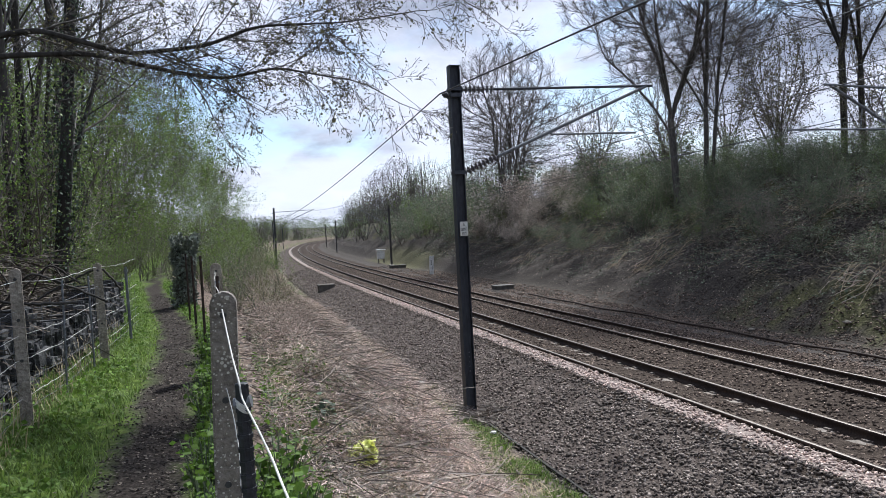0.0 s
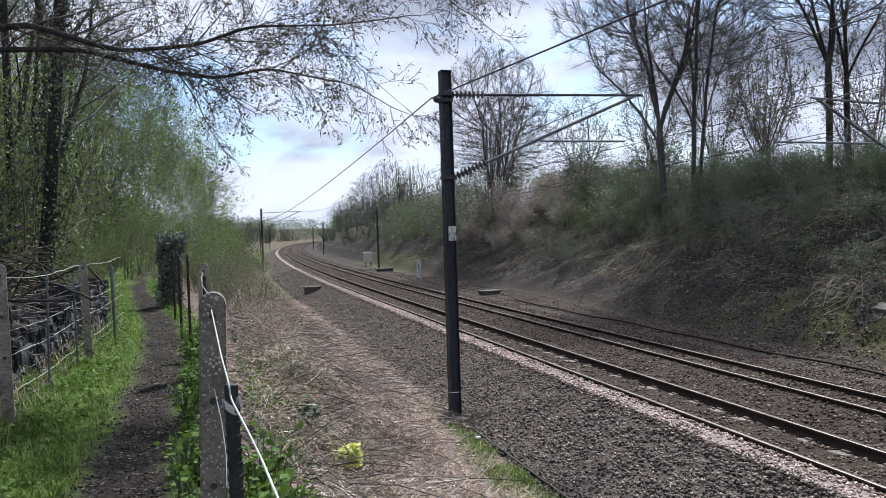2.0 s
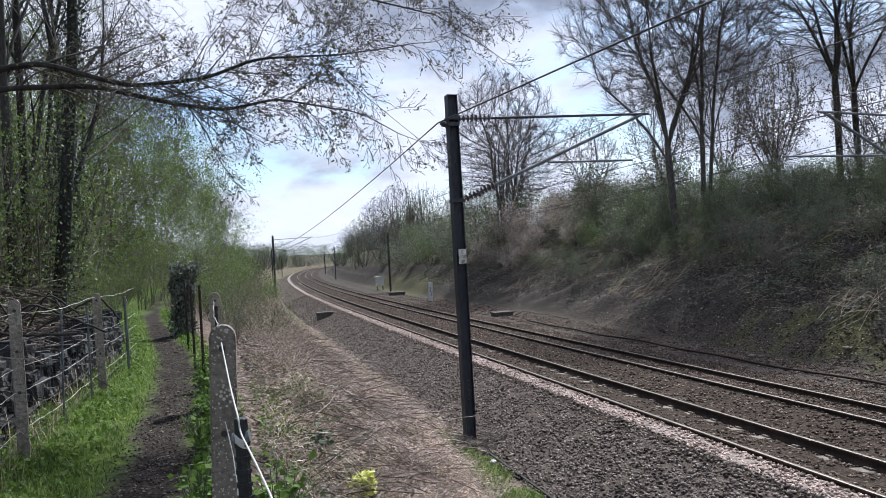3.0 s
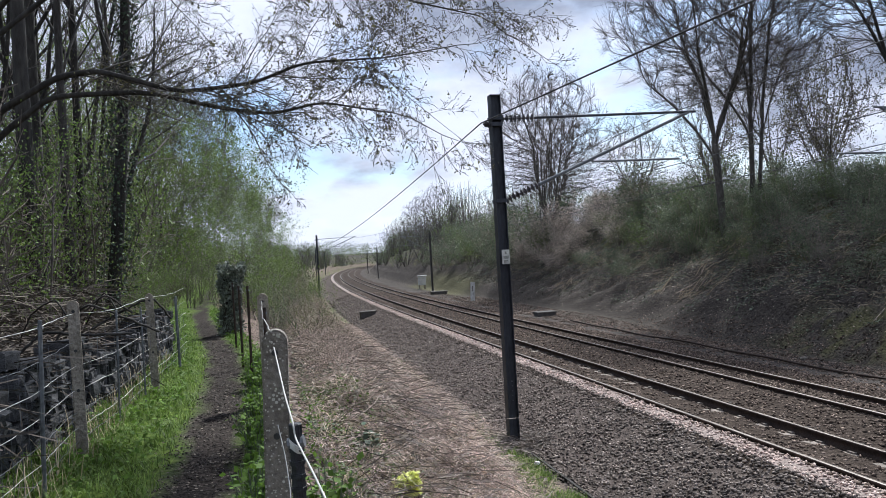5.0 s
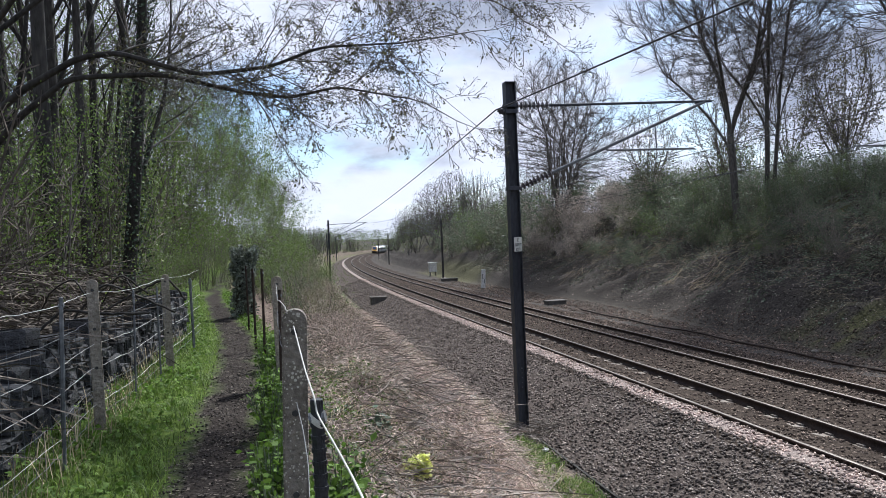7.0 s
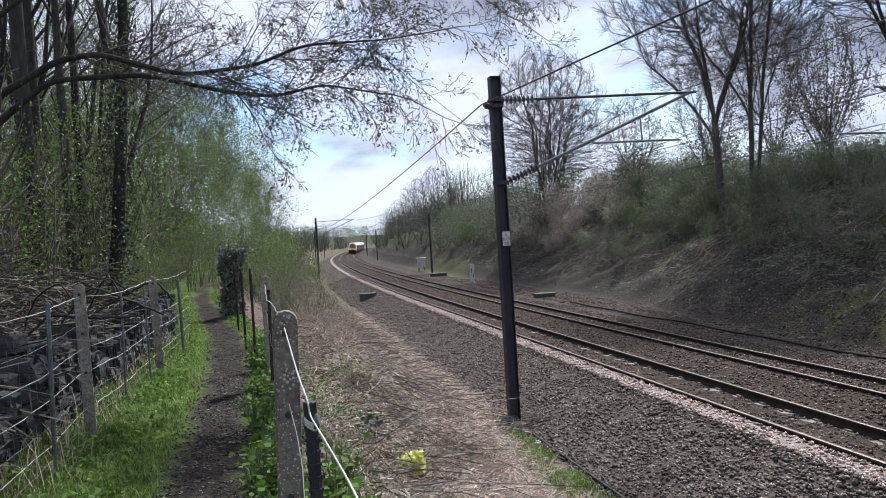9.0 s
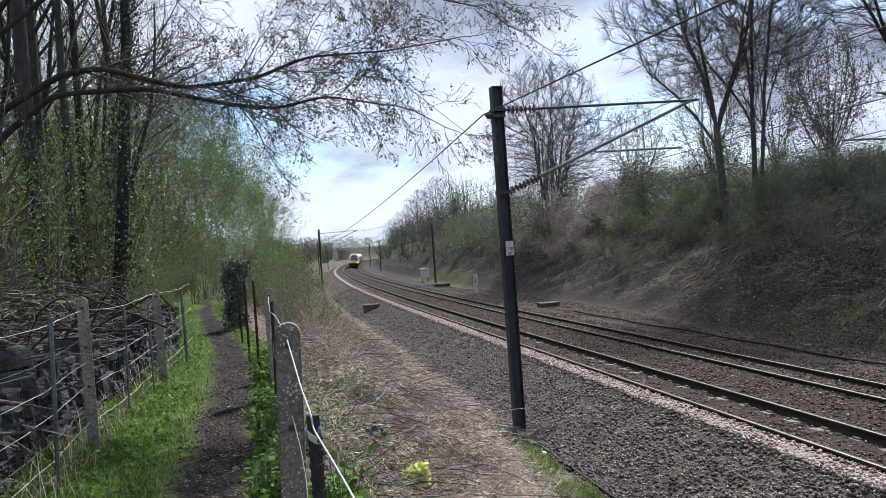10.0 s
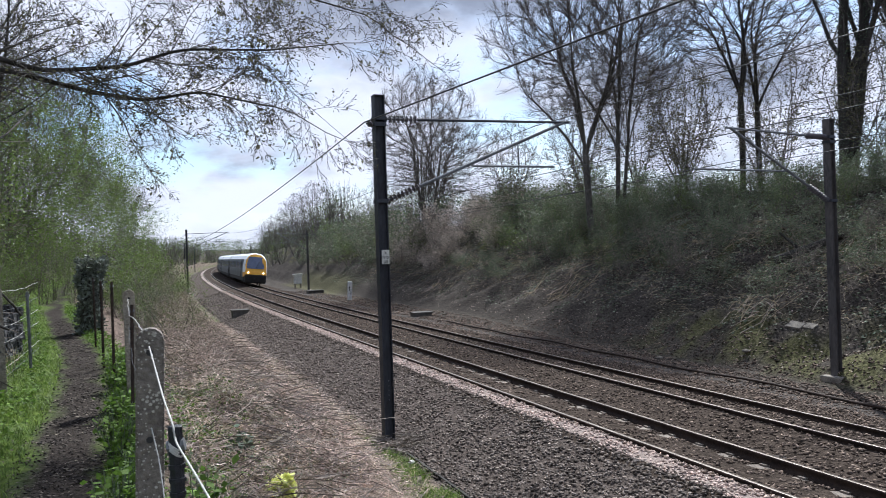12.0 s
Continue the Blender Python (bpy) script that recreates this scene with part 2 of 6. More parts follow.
def tubes(p0, p1, r0, r1, sides):
    """Arrays of separate tapered tubes: (verts, quads)."""
    p0, p1 = np.asarray(p0, float), np.asarray(p1, float)
    r0, r1 = np.asarray(r0, float)[:, None, None], np.asarray(r1, float)[:, None, None]
    d = p1 - p0
    d /= np.linalg.norm(d, axis=1, keepdims=True) + 1e-9
    ref = np.where(np.abs(d[:, 2:3]) > 0.9, [[1.0, 0, 0]], [[0, 0, 1.0]])
    u = np.cross(d, ref)
    u /= np.linalg.norm(u, axis=1, keepdims=True) + 1e-9
    w = np.cross(d, u)
    a = np.arange(sides) * 2 * np.pi / sides
    ring = u[:, None] * np.cos(a)[None, :, None] + w[:, None] * np.sin(a)[None, :, None]
    v = np.concatenate([p0[:, None] + ring * r0, p1[:, None] + ring * r1], 1)
    k = np.arange(sides)
    q = np.stack([k, (k + 1) % sides, (k + 1) % sides + sides, k + sides], 1)
    f = q[None] + (np.arange(len(p0)) * 2 * sides)[:, None, None]
    return v.reshape(-1, 3), f.reshape(-1, 4)


def join_np(items):
    vs, fs, n = [], [], 0
    for v, f in items:
        vs.append(v)
        fs.append(f + n)
        n += len(v)
    return np.concatenate(vs), np.concatenate(fs)


def leaf_quads(rng, at, size, flat=0.0, long=1.5):
    """A small folded rhombus at each point, turned at random. flat: how far it lies level."""
    n = len(at)
    d = rng.normal(size=(n, 3))
    d[:, 2] *= 1 - flat
    d /= np.linalg.norm(d, axis=1, keepdims=True) + 1e-9
    e = rng.normal(size=(n, 3))
    e[:, 2] *= 1 - flat
    e -= d * (e * d).sum(1, keepdims=True)
    e /= np.linalg.norm(e, axis=1, keepdims=True) + 1e-9
    s = (np.asarray(size) * rng.uniform(0.6, 1.3, n))[:, None]
    v = np.stack([at, at + d * s * 0.55 * long + e * s * 0.5, at + d * s * long, at + d * s * 0.55 * long - e * s * 0.5], 1)
    return v.reshape(-1, 3), np.arange(4 * n).reshape(n, 4)


def ripple(x, y, scale, seed, octaves=4):
    """Smooth uneven heights about -1 to 1."""
    rng = np.random.default_rng(seed)
    out, amp = 0.0, 1.0
    for k in range(octaves):
        f = 2**k / scale
        for _ in range(3):
            a, ph = rng.uniform(0, 6.28, 2)
            out = out + amp / 3 * np.sin((x * np.cos(a) + y * np.sin(a)) * f * 6.28 * rng.uniform(0.7, 1.3) + ph)
        amp *= 0.55
    return out


# ---- the line of the railway: s along it, o to its right ----
GAUGE, SEP, CANT = 0.7525, 3.3445, 0.114
S_LINE = np.arange(-320.0, 1500.0, 0.5)
BEND = np.interp(S_LINE, [-320, -40, 0, 53.3, 106.7, 160, 213.3, 266.7, 320, 420, 1500], [0, 0, -1.05, 0.923, 0.59, 0.773, 0.37, 0.411, 1.047, 1.3, 1.3]) / 1000
_i0 = int(np.argmin(np.abs(S_LINE)))
_th = np.concatenate([[0], np.cumsum((BEND[1:] + BEND[:-1]) / 2 * 0.5)])
_th += -0.28 - _th[_i0]
_x = np.concatenate([[0], np.cumsum((np.sin(_th[1:]) + np.sin(_th[:-1])) / 4)])
_y = np.concatenate([[0], np.cumsum((np.cos(_th[1:]) + np.cos(_th[:-1])) / 4)])
LINE_X, LINE_Y, LINE_T = _x - _x[_i0] + 10.914, _y - _y[_i0] - 4.407, _th


def on_line(s, o):
    """World x, y and heading (from +y, clockwise) of a place by the railway."""
    x, y, t = (np.interp(s, S_LINE, a) for a in (LINE_X, LINE_Y, LINE_T))
    return x + o * np.cos(t), y - o * np.sin(t), t


def path_line(s):
    """How far out the middle of the footpath runs."""
    return np.interp(s, [-20, 12, 17, 20.5, 24.5, 32.5, 50, 90], [-9.7, -9.88, -10.02, -10.25, -10.8, -11.8, -13.2, -16])


LEFT_O = [-900, -300, -60, -26, -15, -12.2, -11.4, -10.8, -10.3, -9.3, -8.85, -8.2, -7.3, -6.3, -5.5, -4.98, -4.3, -3.15, -2.0, 0, 2.2, 3.1, 4.0, 5.4]
LEFT_Z = [16, 14, 9, 4.2, 2.4, 1.9, 1.66, 1.58, 1.52, 1.50, 1.32, 0.90, 0.42, -0.06, -0.47, -0.62, -0.52, -0.24, -0.24, -0.28, -0.45, -0.5, -0.56, -0.55]


def soft(x, a, b):
    t = np.clip((x - a) / (b - a), 0, 1)
    return t * t * (3 - 2 * t)


def bank_toe(s):
    return np.interp(s, [0, 30, 42, 60], [5.9, 6.1, 7.4, 7.2])


def height(s, o):
    """The lie of the land."""
    shift = np.clip(path_line(s) + 9.95, -8, 0.3)
    lo = np.where(o < -8.5, o - shift * np.clip((-8.5 - o) / 1.2, 0, 1), o)
    z = np.interp(lo, LEFT_O, LEFT_Z)
    b = np.maximum(o - bank_toe(s), 0)
    z = np.where(o > 5.4, np.interp(b, [0, 0.4, 1.5, 7.0, 9.5, 13, 40, 400, 900], [-0.55, -0.3, 0.5, 4.1, 5.1, 5.4, 5.8, 9, 12]), z)
    rough_r = np.clip(b / 1.5, 0, 1) * np.clip(1.4 - b / 30, 0.3, 1)
    rough_l = np.clip((-5.2 - o) / 1.0, 0, 1) * np.where(np.abs(lo + 9.9) < 1.0, 0.25, 1.0)
    z = z + rough_r * (0.24 * ripple(s, o, 6, 11) + 0.16 * ripple(s, o, 1.5, 12) + 0.05 * ripple(s, o, 0.5, 15, 2)) + rough_l * 0.07 * ripple(s, o, 1.8, 13)
    z = z - 0.2 * (1 - soft(s, 14, 16.5)) * soft(o, -9.0, -8.2) * (1 - soft(o, -6.4, -5.4))
    # a low mound on the dry slope
    z = z + np.interp(s, [13.5, 16, 20, 27], [0, 0.36, 0.4, 0]) * soft(o, -9.0, -8.3) * (1 - soft(o, -7.1, -6.0))
    z = z + 0.02 * ripple(s, o, 0.7, 14, 3)
    return z


def cover(s, o):
    """Shares of path, grass, dry litter and bank earth over the ground."""
    n1, n2 = ripple(s, o, 2.2, 21), ripple(s, o, 0.6, 22)
    p = np.abs(o - path_line(s)) + 0.05 * n1 + 0.04 * n2
    path = 1 - soft(p, 0.20, 0.33)
    verge = soft(o - path_line(s), -2.6, -1.6) * (1 - soft(o - path_line(s), 0.3, 0.75))
    foot = soft(n1 + 0.6 * n2, 0.15, 0.6) * soft(o, -7.2, -6.2) * (1 - soft(o, -5.2, -4.8))
    foot = np.maximum(foot, soft(s, 11, 13) * (1 - soft(s, 18.8, 20.5)) * soft(o, -7.0, -6.0) * (1 - soft(o, -5.15, -4.95)) * np.clip(0.6 + 0.8 * n2 + 0.4 * n1, 0, 1))
    moss = soft(n1 + 0.5 * n2, -0.5, 0.3) * soft(o - bank_toe(s), -0.1, 0.3) * (1 - soft(o - bank_toe(s), 1.2, 2.6)) * (1 - soft(s, 25, 29))
    high = soft(n1 + 0.4 * n2, 0.0, 0.8) * soft(o - bank_toe(s), 2.8, 4.5) * 0.6
    cess = soft(s, 66, 74) * (1 - soft(s, 92, 104)) * soft(o, 5.6, 6.4) * (1 - soft(o, 8.5, 10.5)) * 0.3
    far_left = soft(s, 30, 45) * soft(o, -9, -7) * (1 - soft(o, -5.4, -4.8)) * 0.12
    grass = np.clip(verge + foot * 0.8 + moss * 0.45 + high + far_left + cess, 0, 1) * (1 - path)
    dry = soft(o - path_line(s), 0.4, 0.7) * (1 - soft(o, -5.3, -4.95))
    bank = np.maximum(soft(o, 4.6, 5.6), 1 - soft(o - path_line(s), -2.2, -1.4))
    return path, grass, dry, bank


def ground_material():
    m = bpy.data.materials.new("ground")
    m.use_nodes = True
    nt = m.node_tree
    n, l = nt.nodes.new, nt.links.new
    b = nt.nodes["Principled BSDF"]
    tc = n("ShaderNodeTexCoord")

    def tex(scale, detail=6):
        t = n("ShaderNodeTexNoise")
        t.inputs["Scale"].default_value, t.inputs["Detail"].default_value = scale, detail
        l(tc.outputs["Object"], t.inputs["Vector"])
        return t.outputs["Fac"]

    fine, mid, grain = tex(14), tex(2.2), tex(45)

    def two(a, c, fac):
        r = n("ShaderNodeValToRGB")
        r.color_ramp.elements[0].position, r.color_ramp.elements[1].position = 0.36, 0.66
        r.color_ramp.elements[0].color, r.color_ramp.elements[1].color = (*a, 1), (*c, 1)
        l(fac, r.inputs[0])
        return r.outputs[0]

    def mix(f, a, c):
        x = n("ShaderNodeMix")
        x.data_type = "RGBA"
        l(f, x.inputs[0])
        l(a, x.inputs[6])
        l(c, x.inputs[7])
        return x.outputs[2]

    def attr(name):
        a = n("ShaderNodeAttribute")
        a.attribute_name = name
        return a.outputs["Fac"]

    col = two((0.03, 0.026, 0.023), (0.11, 0.096, 0.088), grain)
    col = mix(attr("dry"), col, two((0.026, 0.0195, 0.0155), (0.225, 0.172, 0.142), fine))
    earth = mix(mid, two((0.016, 0.0135, 0.012), (0.072, 0.061, 0.053), fine), two((0.03, 0.026, 0.022), (0.12, 0.103, 0.087), fine))
    col = mix(attr("bank"), col, earth)
    col = mix(attr("path"), col, two((0.014, 0.0115, 0.0098), (0.056, 0.046, 0.04), grain))
    col = mix(attr("grass"), col, mix(attr("bank"), two((0.035, 0.06, 0.012), (0.10, 0.135, 0.03), fine), two((0.06, 0.066, 0.02), (0.19, 0.19, 0.06), fine)))
    l(col, b.inputs["Base Color"])
    b.inputs["Roughness"].default_value = 0.95
    b.inputs["Specular IOR Level"].default_value = 0.05
    u = n("ShaderNodeBump")
    u.inputs["Strength"].default_value, u.inputs["Distance"].default_value = 0.8, 0.04
    l(fine, u.inputs["Height"])
    l(u.outputs[0], b.inputs["Normal"])
    return m


def spaced(*runs):
    return np.unique(np.concatenate([np.arange(a, b, d) for a, b, d in runs] + [[runs[-1][1]]]))


def build_ground():
    s = spaced((-300, -10, 12), (-10, 4, 1.0), (4, 9, 0.6), (9, 30, 0.2), (30, 60, 0.5), (60, 160, 1.5), (160, 420, 5), (420, 1400, 30))
    o = spaced((-900, -60, 60), (-60, -16, 2.0), (-16, -12, 0.4), (-12, -4.6, 0.13), (-4.6, 5.4, 0.5), (5.4, 18, 0.25), (18, 40, 1.2), (40, 640, 60))
    S, O = np.meshgrid(s, o, indexing="ij")
    x, y, _ = on_line(S, O)
    z = height(S, O)
    # inside the bend the sheet ends before its rows would cross
    v = np.stack([x, y, z], -1).reshape(-1, 3)
    i = np.arange(len(s) - 1)[:, None] * len(o) + np.arange(len(o) - 1)[None]
    f = np.stack([i, i + 1, i + 1 + len(o), i + len(o)], -1).reshape(-1, 4)[:, ::-1]
    me = mesh_np("ground", v, f, ground_material(), smooth=True)
    for name, values in zip(("path", "grass", "dry", "bank"), cover(S, O)):
        me.attributes.new(name, "FLOAT", "POINT").data.foreach_set("value", values.ravel().astype(np.float32))
    return tagged(new("ground", me), "cutting with earth bank, dry slope, ballast bed and footpath", "ground", kind="structure")


build_ground()

# ---- tracks ----


def rail_z(o):
    """Height of the top of a rail at that offset: both tracks lean into the bend."""
    mid = -SEP / 2 if o < 0 else SEP / 2
    return -(o - mid) * CANT + (0 if o < 0 else -0.2035)


RAIL_SECTION = [(-0.07, -0.159), (0.07, -0.159), (0.07, -0.147), (0.012, -0.125), (0.010, -0.05), (0.034, -0.038), (0.035, -0.008), (0.027, 0.0), (-0.027, 0.0), (-0.035, -0.008), (-0.034, -0.038), (-0.010, -0.05), (-0.012, -0.125), (-0.07, -0.147)]


def build_track(mid, label):
    track = tagged(new("railway_track"), label, "railway track", "tracks", "structure")
    s = spaced((-60, 120, 1.0), (120, 420, 3.0), (420, 900, 10.0))
    k = len(RAIL_SECTION)
    for side in (-1, 1):
        o = mid + side * GAUGE
        rings = []
        for du, dz in RAIL_SECTION:
            x, y, _ = on_line(s, o + du)
            rings.append(np.stack([x, y, np.full_like(x, rail_z(o) + dz)], -1))
        v = np.stack(rings, 1).reshape(-1, 3)
        j = np.arange(k)
        q = np.stack([j, (j + 1) % k, (j + 1) % k + k, j + k], 1)
        f = (q[None] + (np.arange(len(s) - 1) * k)[:, None, None]).reshape(-1, 4)
        idx = np.tile(np.isin(j, (7,)).astype(int), len(s) - 1)
        part_me("rail", mesh_np("rail", v, f, [RUST, RAIL_TOP], index=idx), track, "rusty steel rail with dull worn head")
    bm = bmesh.new()
    box(bm, 0, 0, 0, 2.5, 0.26, 0.2, 0.025)
    for x in (-GAUGE, GAUGE):
        box(bm, x - 0.1, 0, 0.11, 0.07, 0.12, 0.035)
        box(bm, x + 0.1, 0, 0.11, 0.07, 0.12, 0.035)
    me = bpy.data.meshes.new("sleeper")
    bm.to_mesh(me)
    bm.free()
    me.materials.append(SLEEPER)
    rng = np.random.default_rng(3)
    for i in range(240):
        ss = 2.0 + i * 0.65
        x, y, t = on_line(ss, mid)
        ob = part_me("sleeper", me, track)
        ob.matrix_basis = pose(x, y, rail_z(mid) - 0.262 + rng.uniform(-0.006, 0.006), 0, math.degrees(math.atan(CANT)), -math.degrees(t) + rng.uniform(-0.6, 0.6))
    return track


build_track(-SEP / 2, "railway track with rusty rails on concrete sleepers beside pale ballast")
build_track(SEP / 2, "far railway track with dull rails in dark ballast")


def bed_height(o):
    """Top of the ballast: up to the sleepers' tops under each track, sloping off at the shoulders."""
    return np.interp(o, [-4.9, -4.4, -3.45, -2.95, -2.5, -2.3, -SEP / 2 + 0.75, -0.3, 0.3, SEP / 2 - 0.75, SEP / 2 + 0.75, 3.0, 4.2, 5.2],
                     [-0.585, -0.47, -0.15, 0.012, 0.03, -0.03, -0.258, -0.265, -0.215, -0.205, -0.42, -0.47, -0.56, -0.6])


def build_bed():
    s = spaced((-60, 4, 4), (4, 60, 0.6), (60, 200, 3), (200, 900, 12))
    o = spaced((-4.9, 5.2, 0.2))
    S, O = np.meshgrid(s, o, indexing="ij")
    x, y, _ = on_line(S, O)
    z = bed_height(O) + 0.012 * ripple(S, O, 1.1, 31)
    v = np.stack([x, y, z], -1).reshape(-1, 3)
    i = np.arange(len(s) - 1)[:, None] * len(o) + np.arange(len(o) - 1)[None]
    f = np.stack([i, i + 1, i + 1 + len(o), i + len(o)], -1).reshape(-1, 4)[:, ::-1]
    mid_o = ((O[:-1, :-1] + O[1:, 1:]) / 2).ravel()
    pale = (mid_o > -2.95) & (mid_o < -2.5)
    # dark stone, darkened further for the shade in gaps between the loose stones
    bed_shaded = material("ballast bed", (0.016, 0.012, 0.0098), (0.085, 0.066, 0.054), 9, 0.98, 1.0, 4, spec=0.03)
    bed_grey = material("grey ballast bed", (0.03, 0.024, 0.021), (0.15, 0.122, 0.107), 9, 0.98, 1.0, 4, spec=0.03)
    bed_pale = material("pale ballast bed", (0.10, 0.077, 0.067), (0.36, 0.285, 0.25), 14, 0.9, 1.0, 2.5)
    me = mesh_np("ballast_bed", v, f, [bed_shaded, bed_pale, bed_grey], smooth=True, index=np.where(pale, 1, np.where(mid_o < -3.05, 2, 0)))
    tagged(new("ballast_bed", me), "bed of dark crushed stone ballast, gap shade put in its colour, with a pale pink strip", "ballast", kind="structure")


build_bed()


def stones(name, label, mat, count, s_range, o_range, size, seed, power=1.6, top=None, along=None):
    """Crushed stones lying on the bed, as one object."""
    rng = np.random.default_rng(seed)
    s = s_range[0] + (s_range[1] - s_range[0]) * rng.uniform(0, 1, count) ** power
    o = rng.uniform(*o_range, count)
    # few stones lie on the bare inner ends of the near sleepers
    bare = (np.abs((s - 2.0 + 0.325) % 0.65 - 0.325) < 0.15) & (o > -1.95) & (o < -0.7) & (rng.uniform(0, 1, count) < 0.9)
    s, o = s[~bare], o[~bare]
    count = len(s)
    z = (np.maximum(bed_height(o), np.where(o > 4.6, height(s, o), -9)) if top is None else top(s, o)) + rng.uniform(-0.008, 0.014, count)
    x, y, _ = on_line(s, o if along is None else o + along(s))
    base = np.array([[1, 0, 0], [-1, 0, 0], [0, 1, 0], [0, -1, 0], [0, 0, 1], [0, 0, -1]], float)
    faces = np.array([[0, 2, 4], [2, 1, 4], [1, 3, 4], [3, 0, 4], [2, 0, 5], [1, 2, 5], [3, 1, 5], [0, 3, 5]])
    r = size * rng.uniform(0.55, 1.25, count)[:, None, None]
    v = base[None] * rng.uniform(0.55, 1.1, (count, 6, 3)) + rng.uniform(-0.25, 0.25, (count, 6, 3))
    a, c = rng.uniform(0, 6.28, (2, count))
    ca, sa, cc, sc = np.cos(a), np.sin(a), np.cos(c), np.sin(c)
    zero, one = np.zeros(count), np.ones(count)
    rz = np.stack([ca, -sa, zero, sa, ca, zero, zero, zero, one], -1).reshape(-1, 3, 3)
    rx = np.stack([one, zero, zero, zero, cc, -sc, zero, sc, cc], -1).reshape(-1, 3, 3)
    v = np.einsum("nij,nkj->nki", rz @ rx, v * r)
    v[..., 2] *= 0.75
    v += np.stack([x, y, z], -1)[:, None]
    f = faces[None] + (np.arange(count) * 6)[:, None, None]
    tagged(new(name, mesh_np(name, v.reshape(-1, 3), f.reshape(-1, 3), mat)), label, "ballast", kind="stuff")


stones("ballast_stones", "dark grey crushed ballast stones on the track shoulder", STONE_BALLAST, 36000, (11, 75), (-5.15, -2.82), 0.039, 41, 2.2)
stones("ballast_stones", "brown grey ballast stones round the sleepers", STONE_BROWN, 56000, (10, 80), (-2.6, 6.2), 0.042, 42, 2.0)
stones("ballast_stones", "dark cinders and stones beside the far track", STONE_BROWN, 24000, (13, 66), (2.9, 7.3), 0.042, 44, 1.3)
stones("pale_ballast_stones", "pale pink fresh ballast stones beside the rail", STONE_PINK, 9000, (9, 75), (-2.93, -2.48), 0.034, 43, 1.8)

# ---- overhead line ----


def frame_on(s, o, z):
    """A pose by the railway: x across to the right, y along it."""
    x, y, t = on_line(s, o)
    return pose(x, y, z, 0, 0, -math.degrees(t))


def insulator(parent, a, b, sheds=8):
    a, b = Vector(a), Vector(b)
    bm = bmesh.new()
    rod(bm, a, b, 0.022)
    for k in range(sheds):
        c = a.lerp(b, (k + 0.7) / (sheds + 0.4))
        d = (b - a).normalized() * 0.014
        rod(bm, c - d, c + d, 0.075, 0.04, 12)
    part("insulator", bm, PORCELAIN, parent, "ribbed brown insulator")


